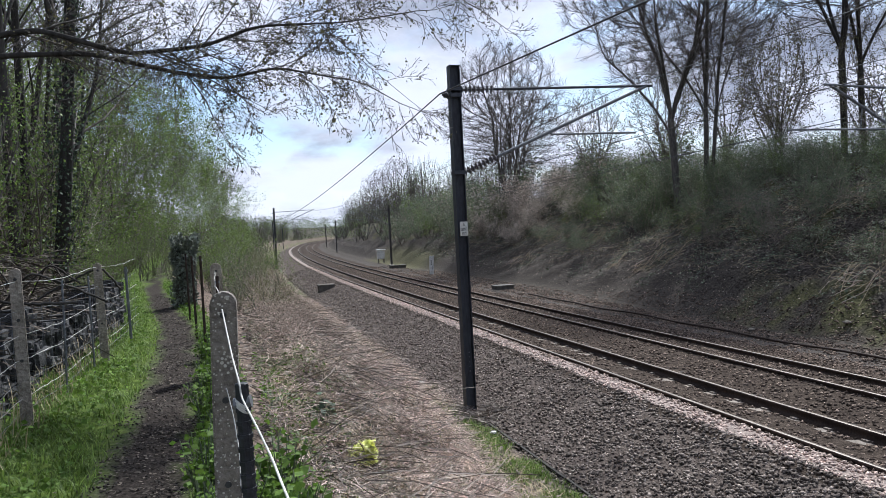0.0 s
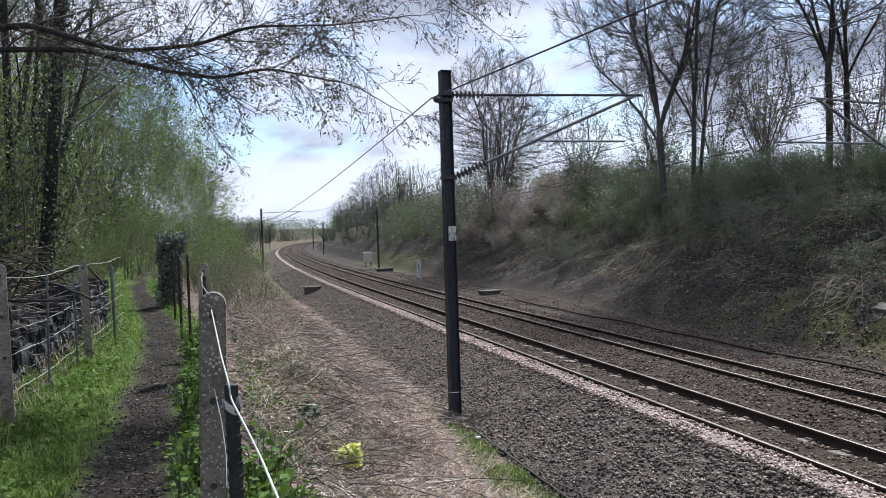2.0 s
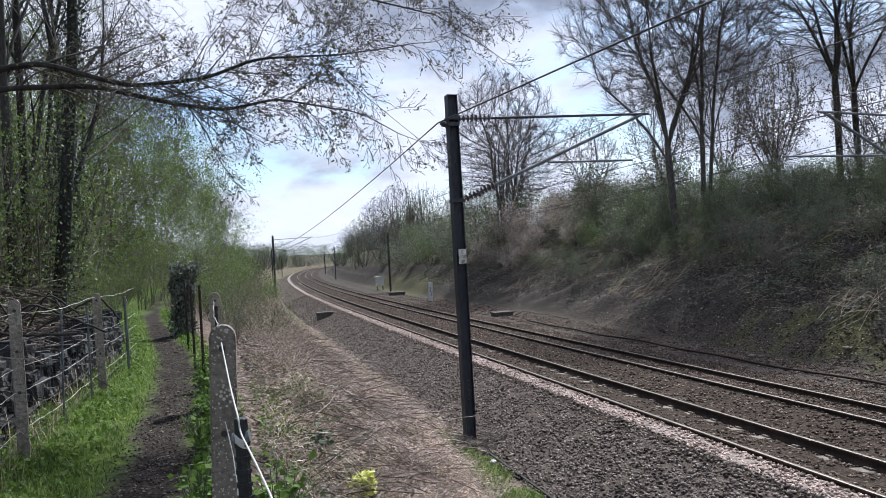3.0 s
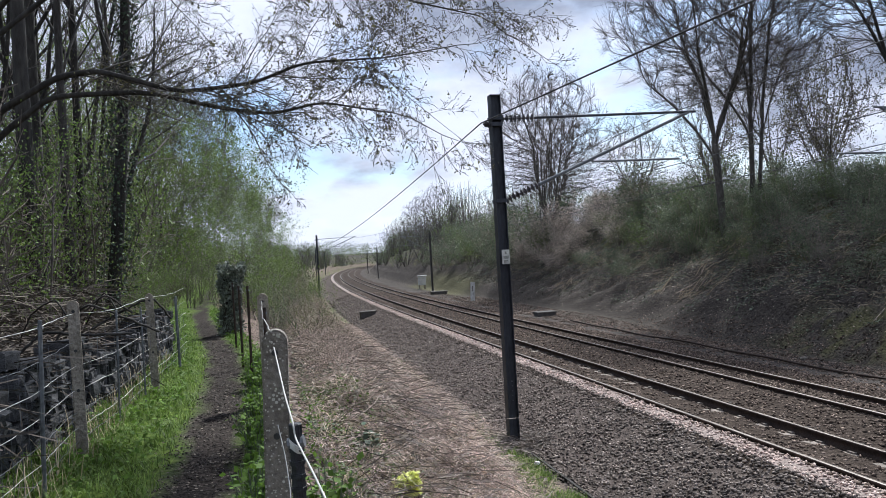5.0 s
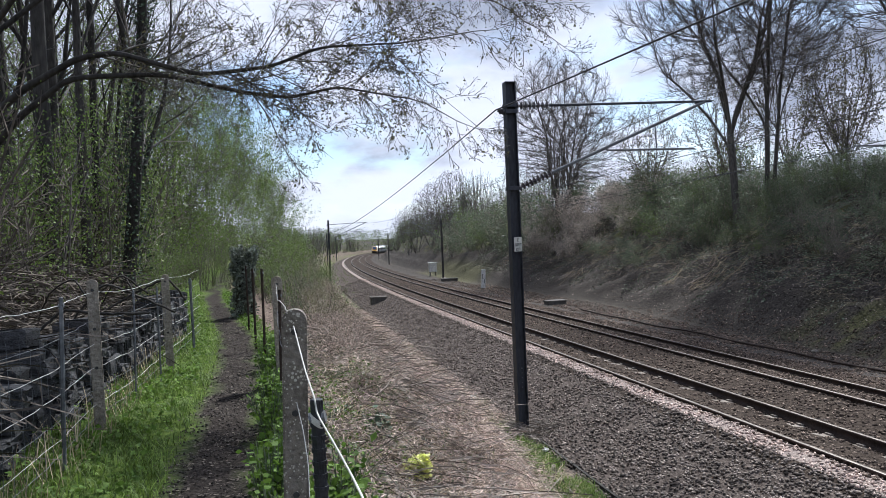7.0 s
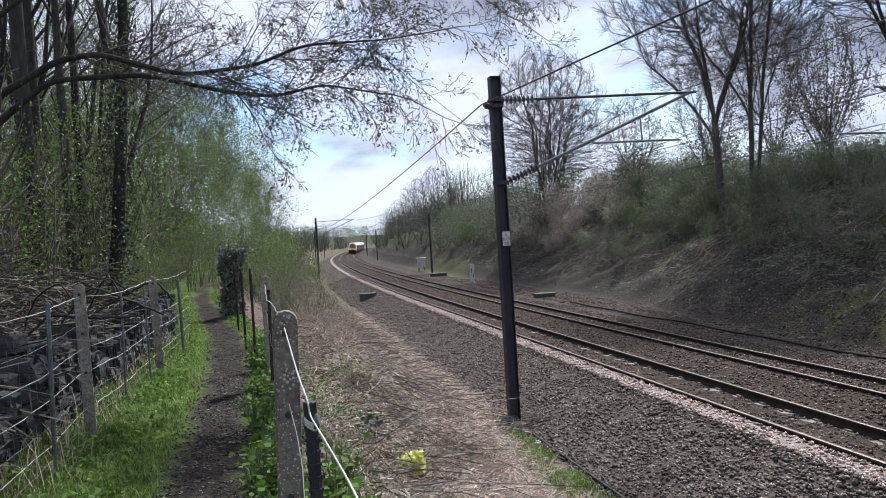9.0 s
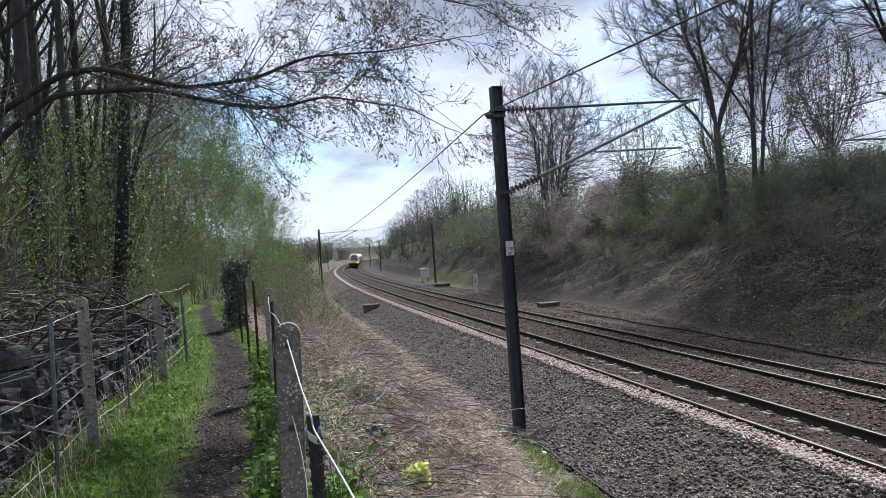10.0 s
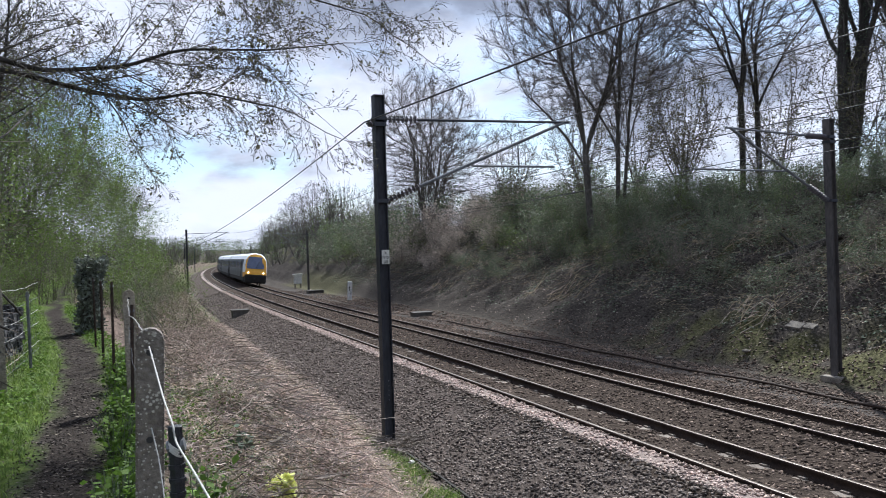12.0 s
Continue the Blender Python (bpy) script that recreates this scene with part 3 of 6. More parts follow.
def build_mast(s, o, z0, z1, reach, label, lean=0.0, plate=False, width=0.19, arm=0.25, paint=None):
    """A steel column with a bracket arm reaching over the track (reach is signed, along x)."""
    mast = tagged(new("catenary_mast"), label, "catenary mast", "overhead line masts")
    mast.matrix_basis = frame_on(s, o, 0) @ pose(0, 0, 0, 0, lean, 0)
    sg = 1 if reach > 0 else -1
    bm = bmesh.new()
    h, c = z1 - z0, (z1 + z0) / 2
    t = 0.012
    # rolled H section, flanges facing the track
    box(bm, -width / 2 + t / 2, 0, c, t, width, h, 0.003)
    box(bm, width / 2 - t / 2, 0, c, t, width, h, 0.003)
    box(bm, 0, 0, c, width - 2 * t, t, h)
    part("column", bm, paint or STEEL_DARK, mast, "weathered grey brown steel column" if paint else "dark blue grey painted steel column")
    bm = bmesh.new()
    box(bm, 0, 0, z1 + 0.006, width + 0.01, width + 0.01, 0.012)
    part("cap_plate", bm, STEEL_DARK, mast)
    bm = bmesh.new()
    box(bm, 0, 0, z0 - 0.12, width + 0.34, width + 0.34, 0.3, 0.03)
    part("footing", bm, CONCRETE, mast, "concrete footing block")
    e = width / 2 * sg
    zt, zs = z1 - 0.43, z1 - 2.0
    tip = Vector((reach, 0, zt + 0.10))
    insulator(mast, (e, 0, zt), (e + 0.72 * sg, 0, zt + 0.015))
    bm = bmesh.new()
    rod(bm, (e + 0.7 * sg, 0, zt + 0.015), (reach + 0.15 * sg, 0, zt + 0.11), 0.026)
    part("top_tube", bm, STEEL_DARK if plate else STEEL_GREY, mast)
    foot = Vector((e, 0, zs))
    way = (tip - foot).normalized()
    insulator(mast, foot, foot + way * 0.78, 9)
    bm = bmesh.new()
    rod(bm, foot + way * 0.76, tip, 0.033)
    part("strut_tube", bm, STEEL_GREY, mast, "sloping galvanised strut")
    a0 = foot.lerp(tip, 0.46)
    zr = a0.z - 0.06
    bm = bmesh.new()
    rod(bm, (a0.x, 0, zr), (reach - arm * sg, 0.05, zr + 0.02), 0.022)
    rod(bm, (a0.x, 0, a0.z), (a0.x, 0, zr), 0.03)
    rod(bm, foot.lerp(tip, 0.72), (a0.x + (reach - a0.x) * 0.5, 0.03, zr), 0.012)
    part("registration_arm", bm, STEEL_GREY, mast, "registration arm under the strut")
    bm = bmesh.new()
    rod(bm, (-e * 1.0, 0, z1 - 0.55), (-e * 2.4, 0, z1 - 0.52), 0.03)
    for k in range(3):
        rod(bm, (-e * (1.5 + 0.25 * k), 0, z1 - 0.535), (-e * (1.6 + 0.25 * k), 0, z1 - 0.535), 0.06, 0.05)
    part("return_wire_insulator", bm, PORCELAIN, mast)
    for zz in (zt, zs, z1 - 0.55):
        bm = bmesh.new()
        box(bm, 0, 0, zz, width + 0.03, width + 0.03, 0.07, 0.004)
        part("clamp", bm, STEEL_DARK, mast)
    if plate:
        sign = bmesh.new()
        box(sign, 0.02, -width / 2 - 0.008, 3.0, 0.15, 0.006, 0.27, 0.002)
        sp = part("sign_plate", sign, PLATE, mast, "small white enamel number plate")
        cu = bpy.data.curves.new("letter", "FONT")
        cu.body, cu.size, cu.align_x = "E", 0.085, "CENTER"
        tx = new("letter", cu)
        tx.data.materials.append(INK)
        tx.parent = sp
        tx.matrix_basis = pose(0.02, -width / 2 - 0.0125, 3.055, 90, 0, 0)
        for zz, n in ((2.99, 3), (2.905, 2)):
            for k in range(n):
                bars = bmesh.new()
                xx = 0.02 + (k - (n - 1) / 2) * 0.045
                box(bars, xx - 0.012, -width / 2 - 0.0125, zz, 0.008, 0.002, 0.055)
                box(bars, xx + 0.012, -width / 2 - 0.0125, zz, 0.008, 0.002, 0.055)
                box(bars, xx, -width / 2 - 0.0125, zz + 0.024, 0.03, 0.002, 0.008)
                part("plate_mark", bars, INK, sp)
        for k in range(5):
            bm = bmesh.new()
            box(bm, 0.0, -width / 2 - 0.004, 0.3 + k * 0.09, 0.02, 0.006, 0.02)
            part("bolt", bm, STEEL_GREY, mast)
    return mast


build_mast(20.09, -5.08, -0.62, 6.06, 4.15, "dark steel overhead line mast with bracket arm and white plate", plate=True, width=0.2)
LEFT_MASTS = [(83, -5.5, -0.45), (147, -5.6, -0.45), (208, -5.6, -0.45)]
RIGHT_MASTS = [(19.5, 6.4, -0.35), (80, 6.15, -0.5), (144, 6.2, -0.5), (206, 6.3, -0.5), (268, 6.3, -0.5)]
for s, o, z in LEFT_MASTS:
    build_mast(s, o, z, 6.06, 4.0, "distant dark steel overhead line mast beside the track")
for s, o, z in RIGHT_MASTS:
    build_mast(s, o, z, 6.0 if s < 30 else 5.7, -(o - 3.2), "weathered steel overhead line mast at the foot of the bank", arm=-1.1, paint=STEEL_WORN)


def swept(name, p, r, mat):
    """One round wire through the points p."""
    d = np.gradient(p, axis=0)
    d /= np.linalg.norm(d, axis=1, keepdims=True)
    u = np.cross(d, [0.3, 0.2, 0.93])
    u /= np.linalg.norm(u, axis=1, keepdims=True)
    w = np.cross(d, u)
    a = np.arange(5) * 2 * np.pi / 5
    v = (p[:, None] + r * (u[:, None] * np.cos(a)[None, :, None] + w[:, None] * np.sin(a)[None, :, None])).reshape(-1, 3)
    j = np.arange(5)
    q = np.stack([j, (j + 1) % 5, (j + 1) % 5 + 5, j + 5], 1)
    f = (q[None] + (np.arange(len(p) - 1) * 5)[:, None, None]).reshape(-1, 4)
    return mesh_np(name, v, f, mat, smooth=True)


def wire(name, points, r, mat, label, sag=0.0, n=16, slack=False):
    """One wire hung through points given by (s, o, z)."""
    pts = []
    for (s0, o0, z0), (s1, o1, z1) in zip(points[:-1], points[1:]):
        k = np.linspace(0, 1, n)[: n - 1]
        (xa, ya, _), (xb, yb, _) = on_line(s0, o0), on_line(s1, o1)
        drop = (sag if s0 > 0 or not slack else 0.0) * 4 * k * (1 - k)
        pts.append(np.stack([xa + (xb - xa) * k, ya + (yb - ya) * k, z0 + (z1 - z0) * k - drop], -1))
    x, y, _ = on_line(points[-1][0], points[-1][1])
    pts.append(np.array([[x, y, points[-1][2]]]))
    p = np.concatenate(pts)
    tagged(new(name, swept(name, p, r, mat)), label, "overhead wire", "overhead wires")


RET = -5.36
wire("return_wire", [(-44, 5.2, 5.05), (20.09, RET, 5.55), (83, -5.8, 4.75), (147, -5.9, 5.55), (208, -5.9, 5.55), (270, -5.9, 5.55)], 0.014, WIRE, "dark return wire hung along the masts", 0.6, slack=True)
wire("return_wire", [(-44, 6.6, 5.6), (19.5, 6.7, 5.5), (80, 6.45, 5.2), (144, 6.5, 5.2), (206, 6.6, 5.2), (268, 6.6, 5.2)], 0.011, WIRE, "thin return wire along the far masts", 0.35)
for mid, masts in ((-SEP / 2, [-44, 20.09, 83, 147, 208, 270]), (SEP / 2, [-44, 19.5, 80, 144, 206, 268])):
    wire("catenary_wire", [(s, mid, 5.62) for s in masts], 0.008, WIRE, "thin catenary wire over the track", 0.55)
    wire("contact_wire", [(s, mid + 0.2 * (-1) ** k, 4.55) for k, s in enumerate(masts)], 0.007, WIRE, "thin contact wire over the track", 0.03)
    for k in range(len(masts) - 1):
        for j in range(1, 6):
            f = j / 6
            s = masts[k] + (masts[k + 1] - masts[k]) * f
            if 0 < s < 150:
                wire("dropper", [(s, mid, 5.62 - 0.55 * 4 * f * (1 - f)), (s, mid + 0.2 * (-1) ** k * (1 - 2 * f), 4.54)], 0.004, WIRE, "thin dropper between overhead wires", 0, 2)


# ---- things by the line ----


def ground_z(s, o):
    return float(height(np.array(s, float), np.array(o, float)))


def build_pit(s, o, z, w, d, h, label):
    ob = tagged(new("concrete_box"), label, "concrete box", "lineside boxes")
    ob.matrix_basis = frame_on(s, o, z)
    bm = bmesh.new()
    box(bm, 0, 0, h / 2 - 0.1, w, d, h + 0.1, 0.02)
    part("body", bm, CONCRETE_POST, ob)
    bm = bmesh.new()
    box(bm, 0, 0, h - 0.02, w + 0.08, d + 0.08, 0.08, 0.015)
    part("lid", bm, CONCRETE_POST, ob, "flat grey concrete lid")
    return ob


build_pit(50.2, -3.95, -0.42, 0.9, 0.7, 0.42, "low dark concrete box with a lid on the ballast")
build_pit(44.3, 5.2, -0.58, 1.05, 0.7, 0.25, "low concrete box beside the far track")
build_pit(74.0, 5.6, -0.58, 1.5, 0.8, 0.3, "low concrete box near the bank")

marker = tagged(new("marker_post"), "peeling white painted marker post at the foot of the bank", "marker post")
marker.matrix_basis = frame_on(61, 5.6, -0.6) @ pose(0, 0, 0, 0, 3, 0)
bm = bmesh.new()
box(bm, 0, 0, 0.72, 0.34, 0.16, 1.6, 0.03)
part("post", bm, WHITE, marker)
bm = bmesh.new()
box(bm, -0.06, -0.085, 1.0, 0.06, 0.012, 0.4)
box(bm, 0.08, -0.085, 0.6, 0.05, 0.012, 0.3)
part("dark_patch", bm, INK, marker)

cab = tagged(new("lineside_cabinet"), "pale grey equipment cabinet on two legs on the bank", "cabinet")
cab.matrix_basis = frame_on(87, 6.25, ground_z(87, 6.25))
bm = bmesh.new()
box(bm, 0, 0, 0.95, 0.85, 0.5, 1.0, 0.02)
part("body", bm, WHITE, cab)
bm = bmesh.new()
box(bm, 0, 0, 1.5, 1.05, 0.66, 0.1, 0.02)
part("roof", bm, WHITE, cab)
for x in (-0.32, 0.32):
    bm = bmesh.new()
    box(bm, x, 0, 0.2, 0.1, 0.4, 0.6)
    part("leg", bm, CONCRETE, cab)

# old rail lying along the foot of the bank
s = spaced((-10, 40, 0.5))
x, y, _ = on_line(s, 4.85 + 0.06 * np.sin(s * 0.7))
p = np.stack([x, y, -0.49 + 0.02 * np.sin(s * 1.3)], -1)
v, f = tubes(p[:-1], p[1:], np.full(len(p) - 1, 0.035), np.full(len(p) - 1, 0.035), 6)
tagged(new("cable_pipe", mesh_np("cable_pipe", v, f, RUST, smooth=True)), "long rusty brown pipe lying beside the far track", "pipe")

# ---- train ----
CAR_L, CAR_W = 22.8, 2.73


def car_section():
    """Half-round cross-section of a carriage, from the left sill over the roof to the right sill: x, z."""
    pts = [(-1.30, 0.95), (-1.365, 1.5), (-1.36, 2.2), (-1.24, 2.95), (-1.05, 3.35), (-0.7, 3.62), (0.0, 3.74)]
    return pts + [(-x, z) for x, z in pts[-2::-1]]


def loft(bm, rings):
    vs = [[bm.verts.new(p) for p in ring] for ring in rings]
    for a, b in zip(vs[:-1], vs[1:]):
        for i in range(len(a) - 1):
            bm.faces.new((a[i], a[i + 1], b[i + 1], b[i]))
    return vs


def build_car(front):
    car = tagged(new("train_car"), "leading train car with a yellow nose and dark windscreen" if front else "dull grey blue passenger train car with pale roof", "train car", "cars of the train")
    h = CAR_L / 2
    sec = car_section()
    nose = 2.2 if front else 0.0
    ys = [-h + nose, -h / 2, 0, h / 2, h]
    for name, part_pts, mat, lab in (("side_panel", sec[:4], TRAIN_BLUE, ""), ("side_panel", sec[9:], TRAIN_BLUE, ""), ("roof", sec[3:10], TRAIN_SILVER, "pale silver grey roof")):
        bm = bmesh.new()
        loft(bm, [[(x, y, z) for x, z in part_pts] for y in ys])
        part(name, bm, mat, car, lab)
    bm = bmesh.new()
    for y in ([h] if front else [-h, h]):
        bm.faces.new([bm.verts.new((x, y, z)) for x, z in sec])
    part("end_wall", bm, TRAIN_UNDER, car)
    bm = bmesh.new()
    box(bm, 0, 0, 0.78, 2.5, CAR_L - 1.0, 0.5, 0.05)
    part("underframe", bm, TRAIN_UNDER, car)
    bm = bmesh.new()
    box(bm, 0, h + 0.2, 2.1, 1.9, 0.5, 2.3, 0.05)
    part("gangway", bm, TRAIN_UNDER, car)
    for sx in (-1, 1):
        for k in range(8):
            y = -h + nose + 2.4 + k * 2.25
            bm = bmesh.new()
            box(bm, sx * 1.355, y, 2.3, 0.03, 1.75, 0.8, 0.01)
            part("window", bm, GLASS_SKY, car)
        for y in (-h + nose + 0.9, h - 1.0):
            bm = bmesh.new()
            box(bm, sx * 1.36, y, 1.95, 0.03, 0.85, 1.9, 0.01)
            part("door", bm, TRAIN_UNDER, car, "dark passenger door")
    for y in (-h + 3.6, h - 3.4):
        bm = bmesh.new()
        box(bm, 0, y, 0.52, 2.1, 3.0, 0.35, 0.08)
        bogie = part("bogie", bm, TRAIN_UNDER, car)
        for dy in (-1.2, 1.2):
            bm = bmesh.new()
            rod(bm, (-0.80, y + dy, 0.42), (-0.70, y + dy, 0.42), 0.42, 0.42, 20)
            rod(bm, (0.70, y + dy, 0.42), (0.80, y + dy, 0.42), 0.42, 0.42, 20)
            rod(bm, (-0.75, y + dy, 0.42), (0.75, y + dy, 0.42), 0.08)
            part("wheelset", bm, RUST, bogie)
    if front:
        # raked nose: rings shrink and lean back towards the roof
        def ring(k):
            out = []
            for x, z in sec:
                y = -h + nose - nose * k * (1 - 0.55 * max(0.0, (z - 1.2) / 2.5) ** 1.4)
                out.append((x * (1 - 0.16 * k * k), y, z - (0.12 * k if z > 3 else 0)))
            return out

        bm = bmesh.new()
        rings = loft(bm, [ring(k) for k in (0, 0.35, 0.7, 0.9, 1.0)])
        bm.faces.new(rings[-1])
        for f in bm.faces:
            c = f.calc_center_median()
            f.material_index = 1 if c.z > 3.0 else 2 if c.y > -h + nose * 0.62 else 1 if abs(c.x) > 1.14 and c.z > 1.6 else 0
        part("nose", bm, [TRAIN_YELLOW, TRAIN_SILVER, TRAIN_BLUE], car, "warm yellow nose under a pale roof")

        def face_y(z):
            return -h + nose * 0.55 * max(0.0, (z - 1.2) / 2.5) ** 1.4

        bm = bmesh.new()
        grid = []
        for z in (1.95, 2.4, 2.8, 3.28):
            w = 1.02 - 0.12 * (z - 2.05)
            grid.append([(x * w, face_y(z) - 0.035 + 0.10 * abs(x) ** 2, z) for x in (-1, -0.6, 0, 0.6, 1)])
        loft(bm, grid)
        part("windscreen", bm, GLASS_SKY, car, "raked windscreen with the sky's reflection put in its blue")
        for x in (-0.82, 0.82):
            bm = bmesh.new()
            rod(bm, (x, -h + 0.06, 1.5), (x, -h - 0.06, 1.5), 0.10, 0.09, 14)
            part("headlamp", bm, HEADLAMP, car, "lit warm white headlamp")
        bm = bmesh.new()
        box(bm, 0, -h + 0.58, 0.83, 2.36, 1.3, 0.98, 0.2)
        part("front_skirt", bm, TRAIN_UNDER, car, "black skirt under the nose")
        bm = bmesh.new()
        rod(bm, (0, -h - 0.45, 0.85), (0, -h + 0.3, 0.85), 0.14)
        part("coupler", bm, TRAIN_UNDER, car)
        bm = bmesh.new()
        rod(bm, (0, face_y(2.1) - 0.09, 2.05), (0.35, face_y(2.8) - 0.07, 2.75), 0.018)
        part("wiper", bm, INK, car)
    return car


train_cars = [build_car(True)] + [build_car(False)]
for _ in range(2):
    train_cars.append(copy_thing(train_cars[1], Matrix()))


def train_row(k, t):
    s = 88.0 + 51.0 * (12.0 - t) + CAR_L / 2 + k * (CAR_L + 0.9)
    return frame_on(s, SEP / 2, rail_z(SEP / 2)) @ pose(0, 0, 0, 0, math.degrees(math.atan(CANT)), 0)

# ---- fences by the path ----


def concrete_post(x, y, z0, z1, w, label, turn=0.0, lean=0.0, group="concrete fence posts"):
    post = tagged(new("fence_post"), label, "fence post", group)
    post.matrix_basis = pose(x, y, z0, 0, lean, turn)
    h = z1 - z0
    bm = bmesh.new()
    # rounded top: an outline extruded through the thickness
    pts = [(-w / 2, -0.3), (w / 2, -0.3), (w / 2, h - w * 0.5)]
    pts += [(math.cos(a) * w / 2, h - w * 0.5 + math.sin(a) * w * 0.5) for a in [math.pi * k / 8 for k in range(1, 8)]]
    pts += [(-w / 2, h - w * 0.5)]
    f = bm.faces.new([bm.verts.new((px, -w * 0.42, pz)) for px, pz in pts])
    r = bmesh.ops.extrude_face_region(bm, geom=[f])
    bmesh.ops.translate(bm, vec=(0, w * 0.84, 0), verts=[g for g in r["geom"] if isinstance(g, bmesh.types.BMVert)])
    bmesh.ops.recalc_face_normals(bm, faces=bm.faces)
    bmesh.ops.bevel(bm, geom=[e for e in bm.edges if len(e.link_faces) == 2 and e.calc_face_angle(0) > 0.9], offset=0.008, segments=2, affect="EDGES")
    part("shaft", bm, POST_MAT, post)
    # black discs on the solid face give the dark inside of wire holes
    for zz in (h - 0.09, h - 0.42, h - 0.75):
        bm = bmesh.new()
        rod(bm, (0.0, -w * 0.44, zz), (0.0, -w * 0.40, zz), 0.013)
        part("wire_hole", bm, INK, post)
    return post


def lichen_material():
    """Grey brown concrete with pale round lichen spots."""
    m = material("concrete with lichen", (0.10, 0.086, 0.072), (0.23, 0.205, 0.175), 7, 0.95, 0.8, 6)
    nt = m.node_tree
    n, l = nt.nodes.new, nt.links.new
    b = nt.nodes["Principled BSDF"]
    was = b.inputs["Base Color"].links[0].from_socket
    tc = n("ShaderNodeTexCoord")
    vo, no = n("ShaderNodeTexVoronoi"), n("ShaderNodeTexNoise")
    vo.inputs["Scale"].default_value, no.inputs["Scale"].default_value = 62, 11
    for t in (vo, no):
        l(tc.outputs["Object"], t.inputs["Vector"])
    add = n("ShaderNodeMath")
    add.operation = "MULTIPLY_ADD"
    add.inputs[1].default_value = -1.1
    l(no.outputs["Fac"], add.inputs[0])
    l(vo.outputs["Distance"], add.inputs[2])
    r = n("ShaderNodeMapRange")
    r.inputs["From Min"].default_value, r.inputs["From Max"].default_value = -0.25, -0.31
    l(add.outputs[0], r.inputs["Value"])
    x = n("ShaderNodeMix")
    x.data_type = "RGBA"
    l(r.outputs[0], x.inputs[0])
    l(was, x.inputs[6])
    x.inputs[7].default_value = (0.42, 0.40, 0.34, 1)
    l(x.outputs[2], b.inputs["Base Color"])
    return m


POST_MAT = lichen_material()
concrete_post(-0.912, 2.75, 1.45, 2.825, 0.101, "lichen-spotted grey concrete fence post with rounded top", turn=14, lean=1.6)
POST_MAT = material("brown concrete", (0.15, 0.13, 0.102), (0.36, 0.318, 0.26), 7, 0.95, 0.8, 6)
concrete_post(-2.58, 8.0, 1.45, 2.77, 0.125, "weathered concrete fence post behind brambles", turn=17, lean=-1)
concrete_post(-3.46, 5.7, 1.5, 2.885, 0.088, "brown grey concrete fence post with taut wires", turn=27, lean=-0.8)
concrete_post(-4.29, 8.75, 1.5, 2.82, 0.098, "grey concrete fence post beside the grassy path", turn=25, lean=-1)


def stake(x, y, z0, z1, r, mat, label, lean=0.0):
    ob = tagged(new("fence_stake"), label, "fence stake", "fence stakes")
    ob.matrix_basis = pose(x, y, z0, 0, lean, 0)
    bm = bmesh.new()
    rod(bm, (0, 0, -0.3), (0, 0, z1 - z0), r, r * 0.94, 8)
    bmesh.ops.bevel(bm, geom=[e for e in bm.edges if e.calc_length() < r * 1.2], offset=r * 0.12, segments=1, affect="EDGES")
    part("rod", bm, mat, ob)
    bm = bmesh.new()
    rod(bm, (-r * 1.1, 0, z1 - z0 - 0.06), (r * 1.1, 0.004, z1 - z0 - 0.052), r * 0.9, r * 0.9, 8)
    part("wire_clip", bm, STEEL_GREY, ob, "thin bent wire clip")
    return ob


near_stake = stake(-0.574, 1.98, 1.35, 2.62, 0.021, RUBBER, "black ribbed plastic fence stake with wire tied round it", -0.8)
for k in range(16):
    bm = bmesh.new()
    rod(bm, (0, 0, 0.62 + k * 0.038), (0, 0, 0.632 + k * 0.038), 0.0232, 0.0232, 8)
    part("rib", bm, RUBBER, near_stake)
bm = bmesh.new()
for k in range(3):
    rod(bm, (-0.002, 0, 1.196 + k * 0.007), (0.002, 0, 1.201 + k * 0.007), 0.0245, 0.0245, 12)
part("wire_tie", bm, WIRE_PALE, near_stake, "pale wire wound round the stake")
for x, y, z1, r in ((-3.12, 4.65, 2.8, 0.015), (-3.78, 6.9, 2.72, 0.011), (-4.0, 7.9, 2.7, 0.011), (-4.74, 10.5, 2.7, 0.022)):
    stake(x, y, 1.5, z1, r, STEEL_GREY, "thin dark metal fence stake between posts", random.uniform(-2, 2))
for x, y, z1, r in ((-3.1, 8.95, 2.84, 0.018), (-3.9, 10.9, 2.8, 0.02), (-2.1, 6.4, 2.7, 0.016), (-4.9, 13.4, 2.8, 0.02)):
    stake(x, y, 1.4, z1, r, RUST, "rusty thin stake in the overgrown fence", random.uniform(-2, 2))


def strand(name, pts, r, mat, label, parent=None, wob=0.0, seed=0):
    """A bent wire through a few points."""
    rng = np.random.default_rng(seed)
    pts = np.array(pts, float)
    k = np.linspace(0, len(pts) - 1, (len(pts) - 1) * 10 + 1)
    p = np.stack([np.interp(k, np.arange(len(pts)), pts[:, i]) for i in range(3)], -1)
    for _ in range(6):
        p[1:-1] = (p[:-2] + 2 * p[1:-1] + p[2:]) / 4
    p[1:-1] += rng.normal(0, wob, (len(p) - 2, 3))
    me = swept(name, p, r, mat)
    if parent:
        return part_me(name, me, parent)
    return tagged(new(name, me), label, "fence wire", "fence wires")


